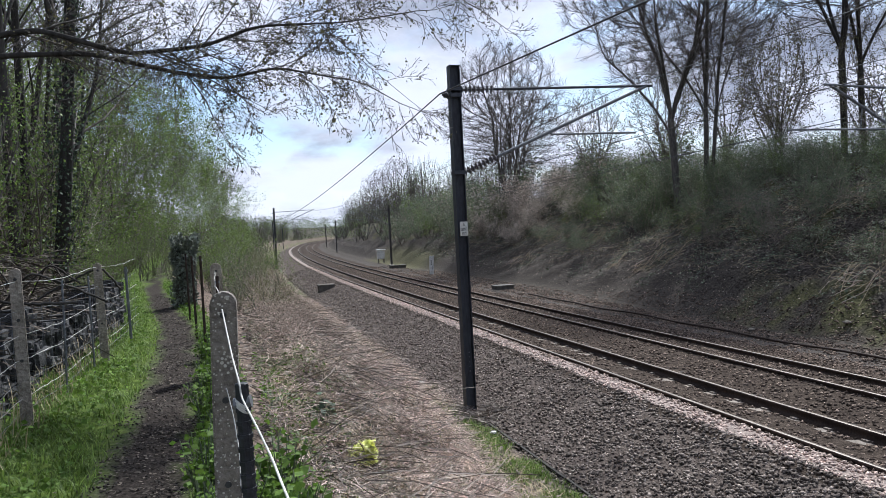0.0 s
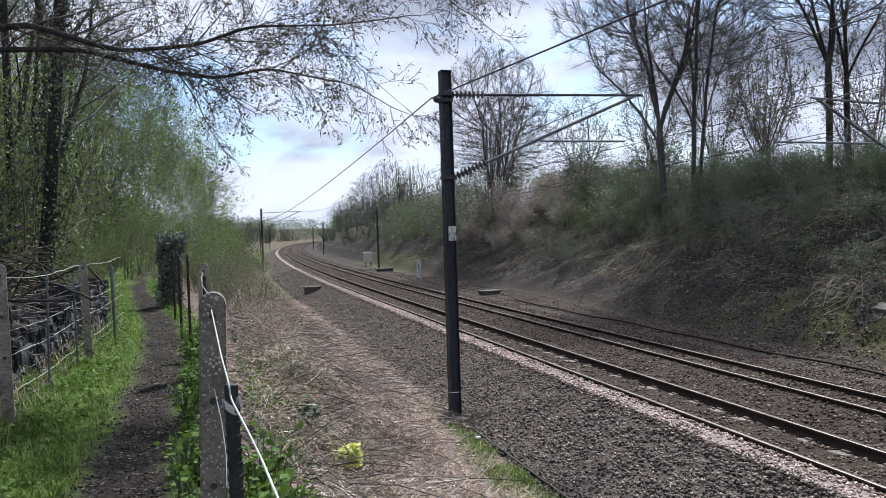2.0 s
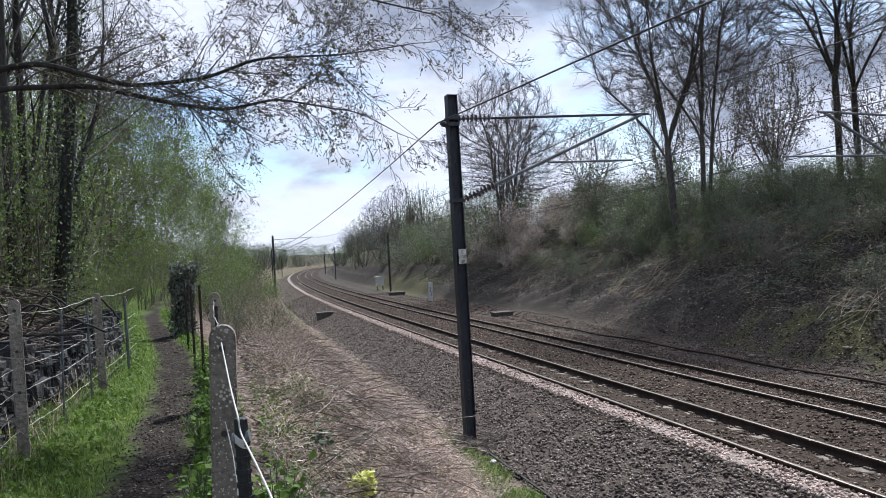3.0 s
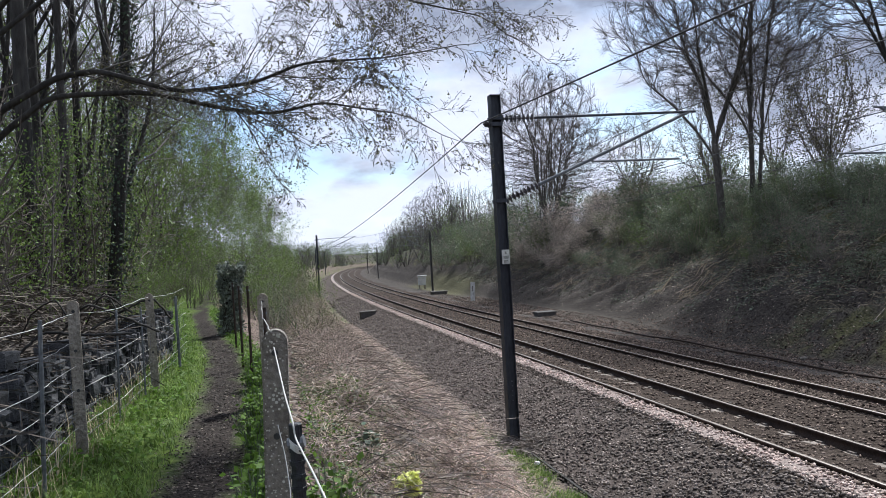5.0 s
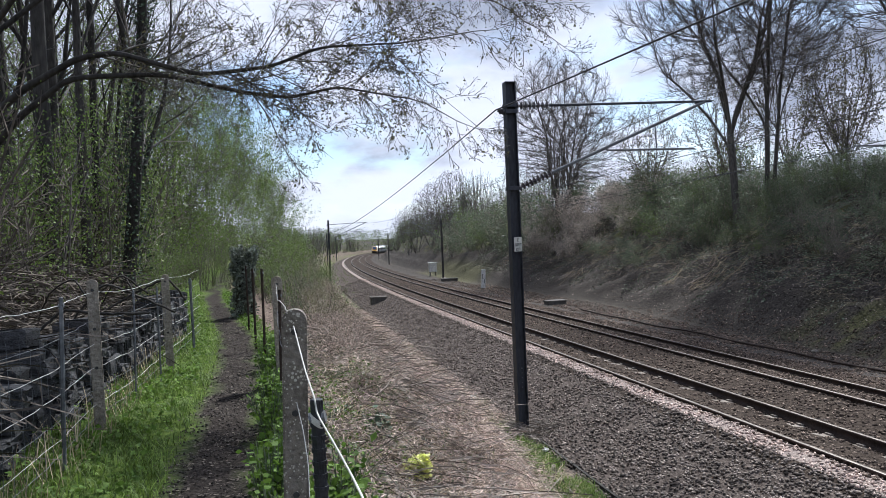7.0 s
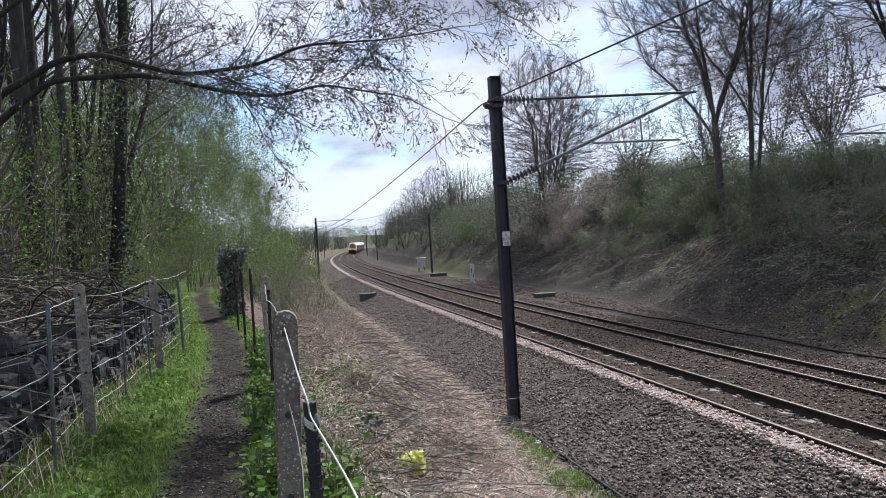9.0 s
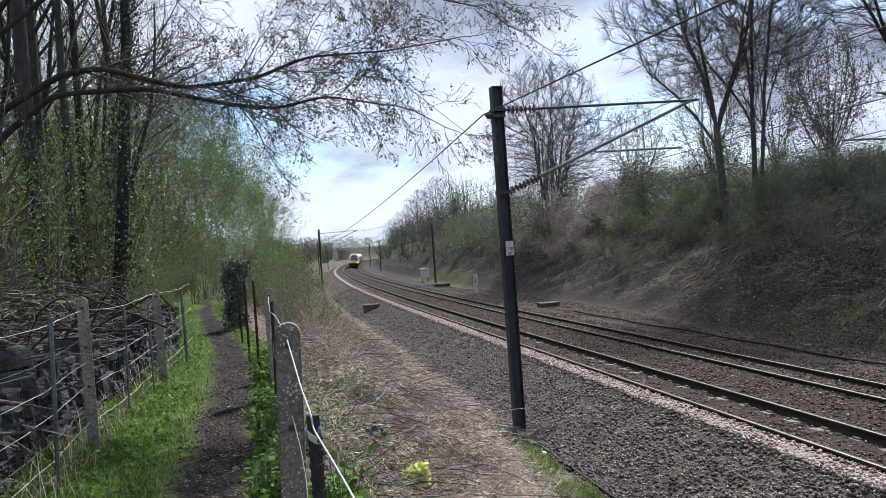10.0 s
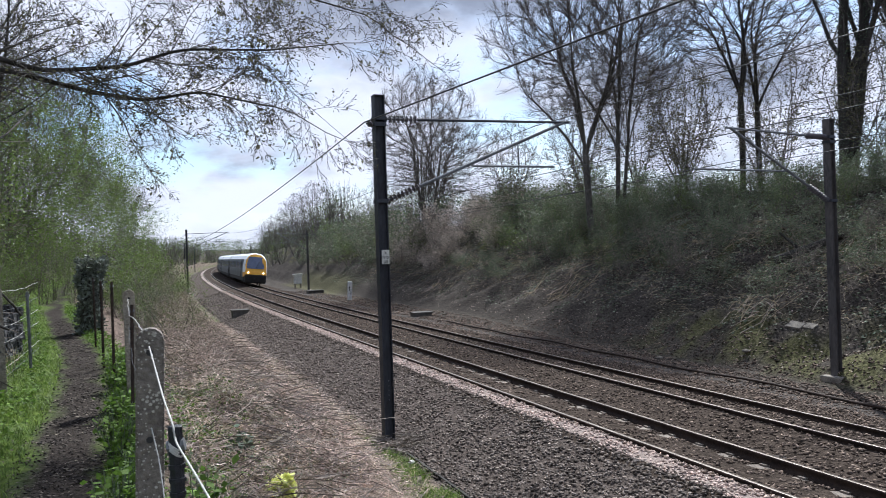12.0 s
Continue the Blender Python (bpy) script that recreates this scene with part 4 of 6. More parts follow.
strand("fence_wire", [(-0.858, 2.682, 2.761), (-0.789, 2.492, 2.724), (-0.685, 2.212, 2.656), (-0.588, 1.947, 2.629), (-0.582, 1.942, 2.585), (-0.479, 1.712, 2.562), (-0.39, 1.492, 2.554), (-0.319, 1.292, 2.559), (-0.265, 1.142, 2.566)], 0.0028, WIRE_PALE, "thick pale wire from the post over the stake")
strand("fence_wire", [(-0.859, 2.682, 2.458), (-0.822, 2.632, 2.354), (-0.791, 2.572, 2.243), (-0.769, 2.492, 2.145)], 0.002, WIRE_PALE, "loose pale wire hanging from the post")
strand("fence_wire", [(-2.62, 8.02, 2.68), (-2.1, 6.4, 2.6), (-1.5, 4.6, 2.72), (-0.88, 2.8, 2.74)], 0.0035, WIRE_PALE, "pale wire between the concrete posts", wob=0.0015)
strand("fence_wire", [(-2.62, 8.02, 2.38), (-1.9, 5.8, 2.3), (-0.88, 2.8, 2.38)], 0.003, WIRE, "rusty lower wire between the concrete posts", wob=0.004)

netting = tagged(new("wire_netting"), "loose pale wire stock netting on the path fence", "wire netting")
LEFT_FENCE = [(-2.5, 2.6), (-3.12, 4.65), (-3.45, 5.64), (-3.78, 6.9), (-4.28, 8.7), (-4.85, 10.5), (-5.35, 12.25)]
for k, hh in enumerate((0.22, 0.33, 0.46, 0.64, 0.84, 1.04, 1.28)):
    strand("line_wire", [(x, y - 0.06, 1.5 + hh * (0.98 if j % 2 else 1) - (0.03 if j in (1, 3, 5) else 0)) for j, (x, y) in enumerate(LEFT_FENCE)], 0.0024 if k < 6 else 0.003, WIRE_PALE if k in (1, 3, 4, 6) else STEEL_GREY, "", netting, 0.0035, k)
rng = np.random.default_rng(9)
fx, fy = np.array(LEFT_FENCE).T
p0, p1 = [], []
for d in np.arange(2.7, 12.0, 0.17):
    a, b = rng.normal(0, 0.05, 2)
    top = 1.06 + rng.uniform(-0.06, 0.03)
    p0.append((np.interp(d, fy, fx), d - 0.06, 1.6))
    p1.append((np.interp(d + a, fy, fx) + b * 0.3, d + a - 0.06, 1.5 + top))
for a, b in zip(p0, p1):
    v, f = tubes([a], [b], [0.0016], [0.0016], 4)
    part_me("stay_wire", mesh_np("stay_wire", v, f, STEEL_GREY), netting)


# ---- stone wall behind the fence ----
wall = tagged(new("dry_stone_wall"), "low dark dry stone wall behind the path fence", "stone wall", kind="structure")


def stone_mesh(seed):
    rng = random.Random(seed)
    bm = bmesh.new()
    box(bm, 0, 0, 0, 1, 1, 1, 0.12)
    for v in bm.verts:
        v.co += Vector([rng.uniform(-0.09, 0.09) for _ in range(3)])
    me = bpy.data.meshes.new("stone")
    bm.to_mesh(me)
    bm.free()
    me.materials.append(STONE_WALL)
    return me


STONES = [stone_mesh(k) for k in range(5)]
rng = random.Random(5)
d = 2.2
while d < 12.5:
    x0 = np.interp(d, fy, fx) - 0.5
    top = 0.72 + 0.12 * math.sin(d * 1.3) + 0.08 * math.sin(d * 3.7)
    z = 1.5
    while z < 1.5 + top:
        hh = rng.uniform(0.08, 0.17)
        w = rng.uniform(0.15, 0.32)
        ob = part_me("stone", rng.choice(STONES), wall)
        ob.matrix_basis = pose(x0 + rng.uniform(-0.05, 0.05) - (z - 1.5) * 0.12, d + rng.uniform(-0.06, 0.06), z + hh / 2, rng.uniform(-6, 6), rng.uniform(-6, 6), 17 + rng.uniform(-12, 12)) @ Matrix.Diagonal((rng.uniform(0.3, 0.4), w, hh * 1.04, 1))
        z += hh
    d += 0.2
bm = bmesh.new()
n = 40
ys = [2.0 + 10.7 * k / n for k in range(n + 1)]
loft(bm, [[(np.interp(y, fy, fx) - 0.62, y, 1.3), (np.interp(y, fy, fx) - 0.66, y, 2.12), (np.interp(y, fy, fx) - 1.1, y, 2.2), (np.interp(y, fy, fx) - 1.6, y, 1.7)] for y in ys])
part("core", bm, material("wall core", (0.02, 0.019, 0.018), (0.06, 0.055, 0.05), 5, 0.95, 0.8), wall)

for k, (bx, by, reach) in enumerate(((-4.6, 6.0, 1.3), (-5.0, 7.2, 1.6), (-5.4, 8.6, 1.5), (-4.4, 5.0, 1.1), (-6.2, 10.2, 1.8), (-5.6, 7.9, 1.4), (-6.6, 9.4, 1.9))):
    rr = random.Random(300 + k)
    a = rr.uniform(-0.9, 0.9)
    pts = [(bx + math.cos(a) * reach * f + rr.uniform(-0.08, 0.08), by + math.sin(a) * reach * f + rr.uniform(-0.08, 0.08), 2.0 + 0.75 * math.sin(2.3 * f) * rr.uniform(0.7, 1.2)) for f in (0, 0.25, 0.5, 0.75, 1.0)]
    tagged(strand("dead_branch", pts, rr.uniform(0.008, 0.015), BARK_DARK, "dark crooked dead branch lying over the stone wall", wob=0.004, seed=k), category="dead branch", group="dead branches")

# ---- trees and bushes ----


def ribbons(rng, p0, p1, r0, r1):
    """Flat slivers for the finest twigs: (verts, quads)."""
    d = p1 - p0
    u = np.cross(d, rng.normal(size=d.shape))
    u /= np.linalg.norm(u, axis=1, keepdims=True) + 1e-9
    r0, r1 = r0[:, None], r1[:, None]
    v = np.stack([p0 - u * r0, p0 + u * r0, p1 + u * r1, p1 - u * r1], 1)
    return v.reshape(-1, 3), np.arange(4 * len(p0)).reshape(-1, 4)


class Grower:
    """Collects the tapered pieces of a plant, level by level, and the places of its leaves."""

    def __init__(self, seed, kids, ratio, spread, lift, wobble, steps, min_r):
        self.rng = np.random.default_rng(seed)
        self.kids, self.ratio, self.spread, self.lift, self.wobble, self.steps, self.min_r = kids, ratio, spread, lift, wobble, steps, min_r
        self.pieces = {}
        self.tips = []

    def grow(self, p, d, length, r, level, bare=0.25):
        rng, top = self.rng, len(self.kids)
        n = self.steps[min(level, len(self.steps) - 1)]
        step = length / n
        spots = []
        r0 = r
        for k in range(n):
            d = d + rng.normal(0, self.wobble[level], 3)
            d[2] += self.lift[level] / n
            d = d / math.sqrt(d @ d)
            q = p + d * step
            r1 = max(r * (1 - (k + 1) / n * (0.55 if level == 0 else 0.75)), self.min_r * 0.7)
            self.pieces.setdefault(level, []).append((*p, *q, r0, r1))
            if (k + 1) / n > bare or n < 3:
                spots.append((p, q, d, r1))
            p, r0 = q, r1
            if level >= top - 1:
                self.tips.append(q)
        if level + 1 > top:
            return
        count = self.kids[level] if level < top else 0
        for j in range(count):
            a, b, dd, rr = spots[min(int(len(spots) * (j + rng.uniform(0, 1)) / count), len(spots) - 1)]
            at = a + (b - a) * rng.uniform(0.2, 1.0)
            side = rng.normal(size=3)
            side -= dd * (side @ dd)
            side /= math.sqrt(side @ side) + 1e-9
            ang = self.spread[level] * rng.uniform(0.7, 1.3)
            nd = dd * math.cos(ang) + side * math.sin(ang)
            frac = 1 - 0.45 * j / max(count, 1)
            self.grow(at, nd, length * self.ratio[level] * frac * rng.uniform(0.75, 1.2), max(rr * 0.52, self.min_r), level + 1, 0.15)

    def mesh(self, name, levels, mat, sides=None):
        items = []
        for lv in levels:
            if lv in self.pieces:
                a = np.array(self.pieces[lv])
                n = (sides or (8, 5, 4, 2, 2, 2))[lv]
                items.append(tubes(a[:, :3], a[:, 3:6], a[:, 6], a[:, 7], n) if n > 2 else ribbons(self.rng, a[:, :3], a[:, 3:6], a[:, 6], a[:, 7]))
        v, f = join_np(items)
        return mesh_np(name, v, f, mat, smooth=True)

    def leaves(self, count, size, jitter, mat, name="leaves", flat=0.0):
        t = np.array(self.tips)
        at = t[self.rng.integers(0, len(t), count)] + self.rng.normal(0, jitter, (count, 3))
        v, f = leaf_quads(self.rng, at, np.full(count, size), flat)
        return mesh_np(name, v, f, mat)


def tree_thing(label, category="tree", group="trees", name="tree"):
    return tagged(new(name), label, category, group)


def bare_tree(seed, height_m, r, stems, label, spread=0.5, leaves=0, leaf_mat=None, bark=None, twig_r=0.009, ivy=0, lean=0.12, kids=(9, 8, 6, 4), fan=0.45, fork=1.0, tilt=0.0, drift=0.05, bare=0.3, leaf_size=0.055):
    """A leafless spring tree with rising limbs and fine twigs."""
    g = Grower(seed, kids=list(kids), ratio=[0.52 / fork**0.8, 0.55, 0.58, 0.62], spread=[spread, 0.6, 0.6, 0.6], lift=[0.15, fan, 0.4, 0.25, 0.15], wobble=[drift, 0.09, 0.12, 0.15, 0.17], steps=[9, 6, 4, 2, 2], min_r=twig_r)
    rng = g.rng
    for k in range(stems):
        a = rng.uniform(0, 6.28)
        d = np.array([math.cos(a) * lean * (stems > 1) * 1.6 + rng.normal(0, 0.03) + tilt, math.sin(a) * lean * (stems > 1) * 1.6, 1.0])
        g.grow(np.array([math.cos(a) * r * 0.8 * (stems > 1), math.sin(a) * r * 0.8 * (stems > 1), -0.3]), d / np.linalg.norm(d), height_m * fork * rng.uniform(0.85, 1.0), r * (1 if stems == 1 else 0.75), 0, bare)
    t = tree_thing(label)
    part_me("trunk", g.mesh("trunk", [0, 1], bark or BARK), t)
    part_me("crown", g.mesh("crown", [2, 3, 4], TWIG), t, "bare twigs")
    if leaves:
        part_me("leaves", g.leaves(leaves, leaf_size, 0.2, leaf_mat), t)
    if ivy:
        a = np.array(g.pieces[0])
        k = rng.integers(0, len(a), ivy)
        f = rng.uniform(0, 1, (ivy, 1))
        at = a[k, :3] * (1 - f) + a[k, 3:6] * f
        at += rng.normal(0, 1, (ivy, 3)) * (a[k, 6:7] * 0.9 + 0.05)
        keep = at[:, 2] < height_m * 0.6
        v, fq = leaf_quads(rng, at[keep], np.full(keep.sum(), 0.05))
        part_me("ivy", mesh_np("ivy", v, fq, LEAF_IVY), t, "dark ivy on the trunk")
    return t


def bush(seed, h, w, stems, label, leaves, leaf_size, leaf_mat, twig_mat, name="bush", jitter=0.14, kids=(5, 4, 3)):
    g = Grower(seed, kids=list(kids), ratio=[0.5, 0.55, 0.6], spread=[0.6, 0.7, 0.7], lift=[0.25, 0.2, 0.1, 0.0], wobble=[0.14, 0.18, 0.2, 0.2], steps=[4, 3, 2, 1], min_r=0.006)
    for k in range(stems):
        a, tilt = g.rng.uniform(0, 6.28), g.rng.uniform(0.1, 1.0) * w / h
        d = np.array([math.cos(a) * tilt, math.sin(a) * tilt, 1.0])
        g.grow(np.array([math.cos(a), math.sin(a), 0]) * g.rng.uniform(0, 0.3) * w + [0, 0, -0.1], d / np.linalg.norm(d), h * g.rng.uniform(0.6, 1.05), 0.022, 0, 0.1)
    t = tagged(new(name), label, name.replace("_", " "), name + " growth")
    part_me("stem_tangle", g.mesh("stem_tangle", [0, 1, 2, 3], twig_mat, (4, 3, 2, 2)), t)
    if leaves:
        part_me("foliage", g.leaves(leaves, leaf_size, jitter, leaf_mat), t)
    return t


def stand(s, o, turn, size, sink=0.0, squash=1.0):
    """A pose on the land for a plant, with its size."""
    x, y, _ = on_line(s, o)
    return pose(x, y, ground_z(s, o) - sink, 0, 0, turn) @ Matrix.Diagonal((size, size, size * squash, 1))


def put(ob, s, o, turn=0.0, size=1.0, squash=1.0):
    ob.matrix_basis = stand(s, o, turn, size, 0.05, squash)
    return ob


AFAR = {}  # plants that stand far off have fewer, larger leaves


def more(ob, s, o, turn, size, squash=1.0, label=""):
    c = copy_thing(AFAR.get(ob.name, ob) if s > 44 else ob, stand(s, o, turn, size, 0.05, squash))
    return tagged(c, label)


def colonise(rng, start, parent, goals, step, near, reach, keep, rise, rounds):
    """Grow a branch skeleton from its first nodes towards the goals, straight on as far as it may: (nodes, parents)."""
    pos, par = [np.array(p, float) for p in start], list(parent)
    way = [(pos[i] - pos[q]) / (np.linalg.norm(pos[i] - pos[q]) + 1e-9) if q >= 0 else np.array([0, 0, 1.0]) for i, q in enumerate(par)]
    P = np.array(pos)
    d2 = ((goals[:, None] - P[None]) ** 2).sum(2)
    best, dist = d2.argmin(1), d2.min(1)
    alive = np.ones(len(goals), bool)
    kids = {}
    for _ in range(rounds):
        act = np.nonzero(alive & (dist < reach * reach))[0]
        if len(act) == 0:
            break
        v = goals[act] - P[best[act]]
        v /= np.linalg.norm(v, axis=1, keepdims=True) + 1e-9
        total = np.zeros((len(P), 3))
        count = np.zeros(len(P))
        np.add.at(total, best[act], v)
        np.add.at(count, best[act], 1)
        born = []
        for i in np.nonzero(count)[0]:
            if kids.get(i, 0) >= 3:
                alive[act[best[act] == i]] = False
                continue
            d = total[i] / count[i] + way[i] * keep + rng.normal(0, 0.07, 3)
            d[2] += rise
            d /= np.linalg.norm(d) + 1e-9
            kids[i] = kids.get(i, 0) + 1
            born.append(P[i] + d * step)
            par.append(int(i))
            way.append(d)
        if not born:
            continue
        born = np.array(born)
        n0 = len(P)
        P = np.concatenate([P, born])
        d2 = ((goals[:, None] - born[None]) ** 2).sum(2)
        m, j = d2.min(1), d2.argmin(1)
        closer = m < dist
        best[closer], dist[closer] = j[closer] + n0, m[closer]
        alive &= dist > near * near
    return P, np.array(par)


def domed_tree(seed, h, clear, wide, limbs, label, goals=900, step=0.36, upright=0.0, low=0.32, bark=None, twigs=3, twig=0.6, twig_r=0.0075, base=1, tip_r=0.013, leaves=0, leaf_mat=None, keep=1.2):
    """A bare broadleaf tree: limbs fan out from a clear trunk into a rounded crown of fine rising twigs."""
    rng = np.random.default_rng(seed)
    start, parent = [], []
    for k in range(base):
        lean = rng.normal(0, 0.05, 2) if base > 1 else rng.normal(0, 0.02, 2)
        foot = np.array([rng.normal(0, 0.25), rng.normal(0, 0.25), -0.4]) * (1 if base > 1 else [0, 0, 1])
        m = max(int((clear + 0.4) / step), 2)
        for i in range(1 if k else 0, m + 1):
            f = i / m
            start.append(foot + [lean[0] * f * clear + 0.04 * math.sin(3 * f + k), lean[1] * f * clear, f * (clear + 0.4)])
            parent.append(-1 if len(start) == 1 else 0 if i == 1 else len(start) - 2)
        top = len(start) - 1
        for j in range(limbs):
            at = top - rng.integers(0, max(1, m // 3)) if j else top
            a = 6.283 * (j + rng.uniform(-0.3, 0.3)) / max(limbs, 1) + k
            tilt = rng.uniform(0.25, 0.62) * (1 - upright) if j else 0.08
            q, d, last = start[at].copy(), np.array([math.cos(a) * math.sin(tilt), math.sin(a) * math.sin(tilt), math.cos(tilt)]), at
            for i in range(int(rng.uniform(0.35, 0.55) * (h - clear) / step)):
                d = d + rng.normal(0, 0.045, 3)
                d /= np.linalg.norm(d)
                q = q + d * step
                start.append(q.copy())
                parent.append(last)
                last = len(start) - 1
    # goals fill a dome, denser towards its skin
    t = rng.uniform(0, 1, goals) ** 0.85
    a = rng.uniform(0, 6.283, goals)
    z0 = clear + low * 0.3 * (h - clear)
    prof = np.sqrt(np.clip(1 - np.clip((t - 0.38) / 0.62, 0, 1) ** 2, 0, 1)) * np.interp(t, [0, 0.38], [low * 1.6, 1.0])
    rad = wide * prof * rng.uniform(0, 1, goals) ** 0.42 * (1 + 0.10 * np.sin(3 * a + seed))
    pts = np.stack([np.cos(a) * rad, np.sin(a) * rad, z0 + (h - z0) * t], -1)
    P, par = colonise(rng, start, parent, pts, step, step * 1.5, step * 9, keep, 0.14, 80)
    n = len(P)
    load = np.zeros(n)
    has = np.zeros(n, bool)
    has[par[par >= 0]] = True
    load[~has] = tip_r**2.2
    for i in range(n - 1, -1, -1):
        if par[i] >= 0:
            load[par[i]] += load[i]
    r = load ** (1 / 2.2)
    i = np.nonzero(par >= 0)[0]
    p0, p1, r0, r1 = P[par[i]], P[i], np.minimum(r[par[i]], r[i] * 1.35), r[i]
    thick = r1 > 0.05
    t_ob = tree_thing(label)
    part_me("trunk", mesh_np("trunk", *tubes(p0[thick], p1[thick], r0[thick], r1[thick], 8), bark or BARK, smooth=True), t_ob)
    items = [tubes(p0[~thick], p1[~thick], r0[~thick], r1[~thick], 3)]
    fine = np.nonzero(r1 < 0.034)[0]
    d = p1[fine] - p0[fine]
    d /= np.linalg.norm(d, axis=1, keepdims=True)
    for k in range(twigs):
        a0 = p0[fine] + (p1[fine] - p0[fine]) * rng.uniform(0.2, 1, (len(fine), 1))
        w = d + rng.normal(0, 0.3, d.shape) + [0, 0, 0.2]
        w /= np.linalg.norm(w, axis=1, keepdims=True)
        L = twig * rng.uniform(0.4, 1.2, (len(fine), 1))
        m1 = a0 + w * L * 0.5
        e1 = m1 + (w + rng.normal(0, 0.12, w.shape) + [0, 0, 0.12]) * L * 0.5
        one = np.ones(len(fine))
        items += [ribbons(rng, a0, m1, one * twig_r, one * twig_r * 0.85), ribbons(rng, m1, e1, one * twig_r * 0.85, one * twig_r * 0.5)]
    v, f = join_np(items)
    part_me("crown", mesh_np("crown", v, f, TWIG), t_ob, "bare twigs")
    if leaves:
        at = p1[fine][rng.integers(0, len(fine), leaves)] + rng.normal(0, 0.2, (leaves, 3))
        v, f = leaf_quads(rng, at, np.full(leaves, 0.06))
        part_me("leaves", mesh_np("leaves", v, f, leaf_mat), t_ob)
    return t_ob


R = random.Random(77)
tree_a = put(domed_tree(101, 15.8, 5.4, 4.6, 4, "tall bare broadleaf tree with fanning limbs on the bank", 2400, step=0.3, base=2, twigs=5, twig=0.95, twig_r=0.006, tip_r=0.0085, upright=0.25), 38.3, 14.3, 20)
tree_b = put(domed_tree(102, 16.2, 5.4, 5.6, 7, "tall bare tree with a broad domed crown on the bank top", 3200, step=0.3, twigs=5, twig=0.95, twig_r=0.006, tip_r=0.0088, upright=0.2), 38.6, 12.9, 80)
tree_c = put(domed_tree(103, 14.6, 2.2, 5.4, 2, "many-stemmed bare tree with upright branches", 2600, upright=0.55, base=9, low=0.42, step=0.36, twigs=4, twig=1.0, twig_r=0.007, keep=1.6, tip_r=0.0095), 63, 13.2, 10)
tree_d = put(domed_tree(104, 14.5, 5.4, 4.6, 4, "bare tree with dark crooked limbs", 1300, step=0.36, bark=BARK_DARK, twigs=4, twig=0.8, tip_r=0.012), 34.3, 19.2, 0)
tree_e = put(bare_tree(105, 18, 0.33, 3, "large ivy-clad trunks on the bank top", 0.45, ivy=11000, bark=BARK_DARK, lean=0.08, kids=(6, 5, 4, 3)), 28.6, 19.2, 0)
tree_f = put(domed_tree(106, 7.6, 1.2, 2.4, 3, "slender bare young tree among bushes", 300, base=3, step=0.3, twigs=3, twig=0.5, twig_r=0.006, tip_r=0.0085, leaves=2600, leaf_mat=LEAF_BUD), 44, 16, 0)
tree_g = put(domed_tree(107, 10.5, 1.5, 4.2, 2, "pale bare tree far along the bank", 700, base=5, upright=0.5, low=0.45, step=0.4, twigs=2, twig=0.8, twig_r=0.006, tip_r=0.0095, keep=1.5), 118, 14.5, 30)
for ob, s, o, turn, size in (
    (tree_d, 35.5, 21.8, 140, 0.95), (tree_e, 27.2, 21.6, 130, 0.95), (tree_e, 24.0, 20.5, 230, 0.9), (tree_a, 21.5, 23, 120, 0.95),
    (tree_f, 40.5, 17.5, 50, 1.05), (tree_f, 37, 17.8, 120, 1.0), (tree_f, 47, 18, 200, 1.1), (tree_f, 52, 15.5, 260, 1.0), (tree_f, 32, 18, 300, 0.75), (tree_f, 26, 17.5, 20, 0.7), (tree_f, 35.4, 16.6, 80, 0.9), (tree_f, 41, 21, 310, 1.2), (tree_f, 57, 18, 90, 1.1),
    (tree_f, 36, 24, 10, 1.2), (tree_f, 29, 20.5, 75, 1.0), (tree_c, 70, 17, 100, 0.75), (tree_g, 78, 15, 200, 0.6), (tree_g, 126, 15.5, 190, 1.0), (tree_g, 133, 14, 70, 0.95),
    (tree_g, 104, 17, 120, 0.7), (tree_g, 146, 15, 250, 0.95), (tree_f, 86, 15.5, 40, 0.9), (tree_g, 165, 15, 40, 0.9), (tree_g, 190, 15, 90, 0.9), (tree_g, 225, 14, 10, 0.9),
):
    more(ob, s, o, turn, size)

WOOD_SPOTS = ((21.2, -13.4), (23.6, -13.9), (21.9, -13.0), (24.75, -13.5))
# left wood: dark thin trunks, a few with ivy
wood_a = put(bare_tree(111, 12.5, 0.15, 1, "dark ivy-clad tree beside the path fence", 0.6, leaves=2200, leaf_mat=LEAF_BUD, leaf_size=0.03, bark=BARK_DARK, ivy=4500, kids=(7, 6, 4, 3), twig_r=0.006, tilt=0.14, drift=0.02), 22.9, -12.6, 0)
wood_b = put(bare_tree(112, 14, 0.17, 1, "slim dark woodland tree with a straight trunk", 0.5, leaves=1500, leaf_mat=LEAF_BUD, leaf_size=0.03, bark=BARK_DARK, kids=(6, 5, 4, 3), twig_r=0.006), 25.5, -14.8, 0)
wood_c = put(bare_tree(113, 12, 0.11, 2, "thin twin-stemmed woodland tree coming into leaf", 0.55, leaves=6500, leaf_mat=LEAF_GREEN, leaf_size=0.024, bark=BARK_DARK, kids=(6, 5, 4, 3), twig_r=0.006), 27.6, -14.9, 0)
for k, (s, o) in enumerate(((23.4, -14.7), (21.5, -15.8), (24.5, -17.5), (29, -16.5), (33, -15.5), (37, -17), (45, -17), (51, -19), (57, -18), (64, -20), (72, -19), (82, -19), (95, -20))):
    more((wood_b, wood_b if s < 22 else wood_c, wood_a)[k % 3], s, o, R.uniform(0, 360), R.uniform(0.8, 1.1), 1.0)


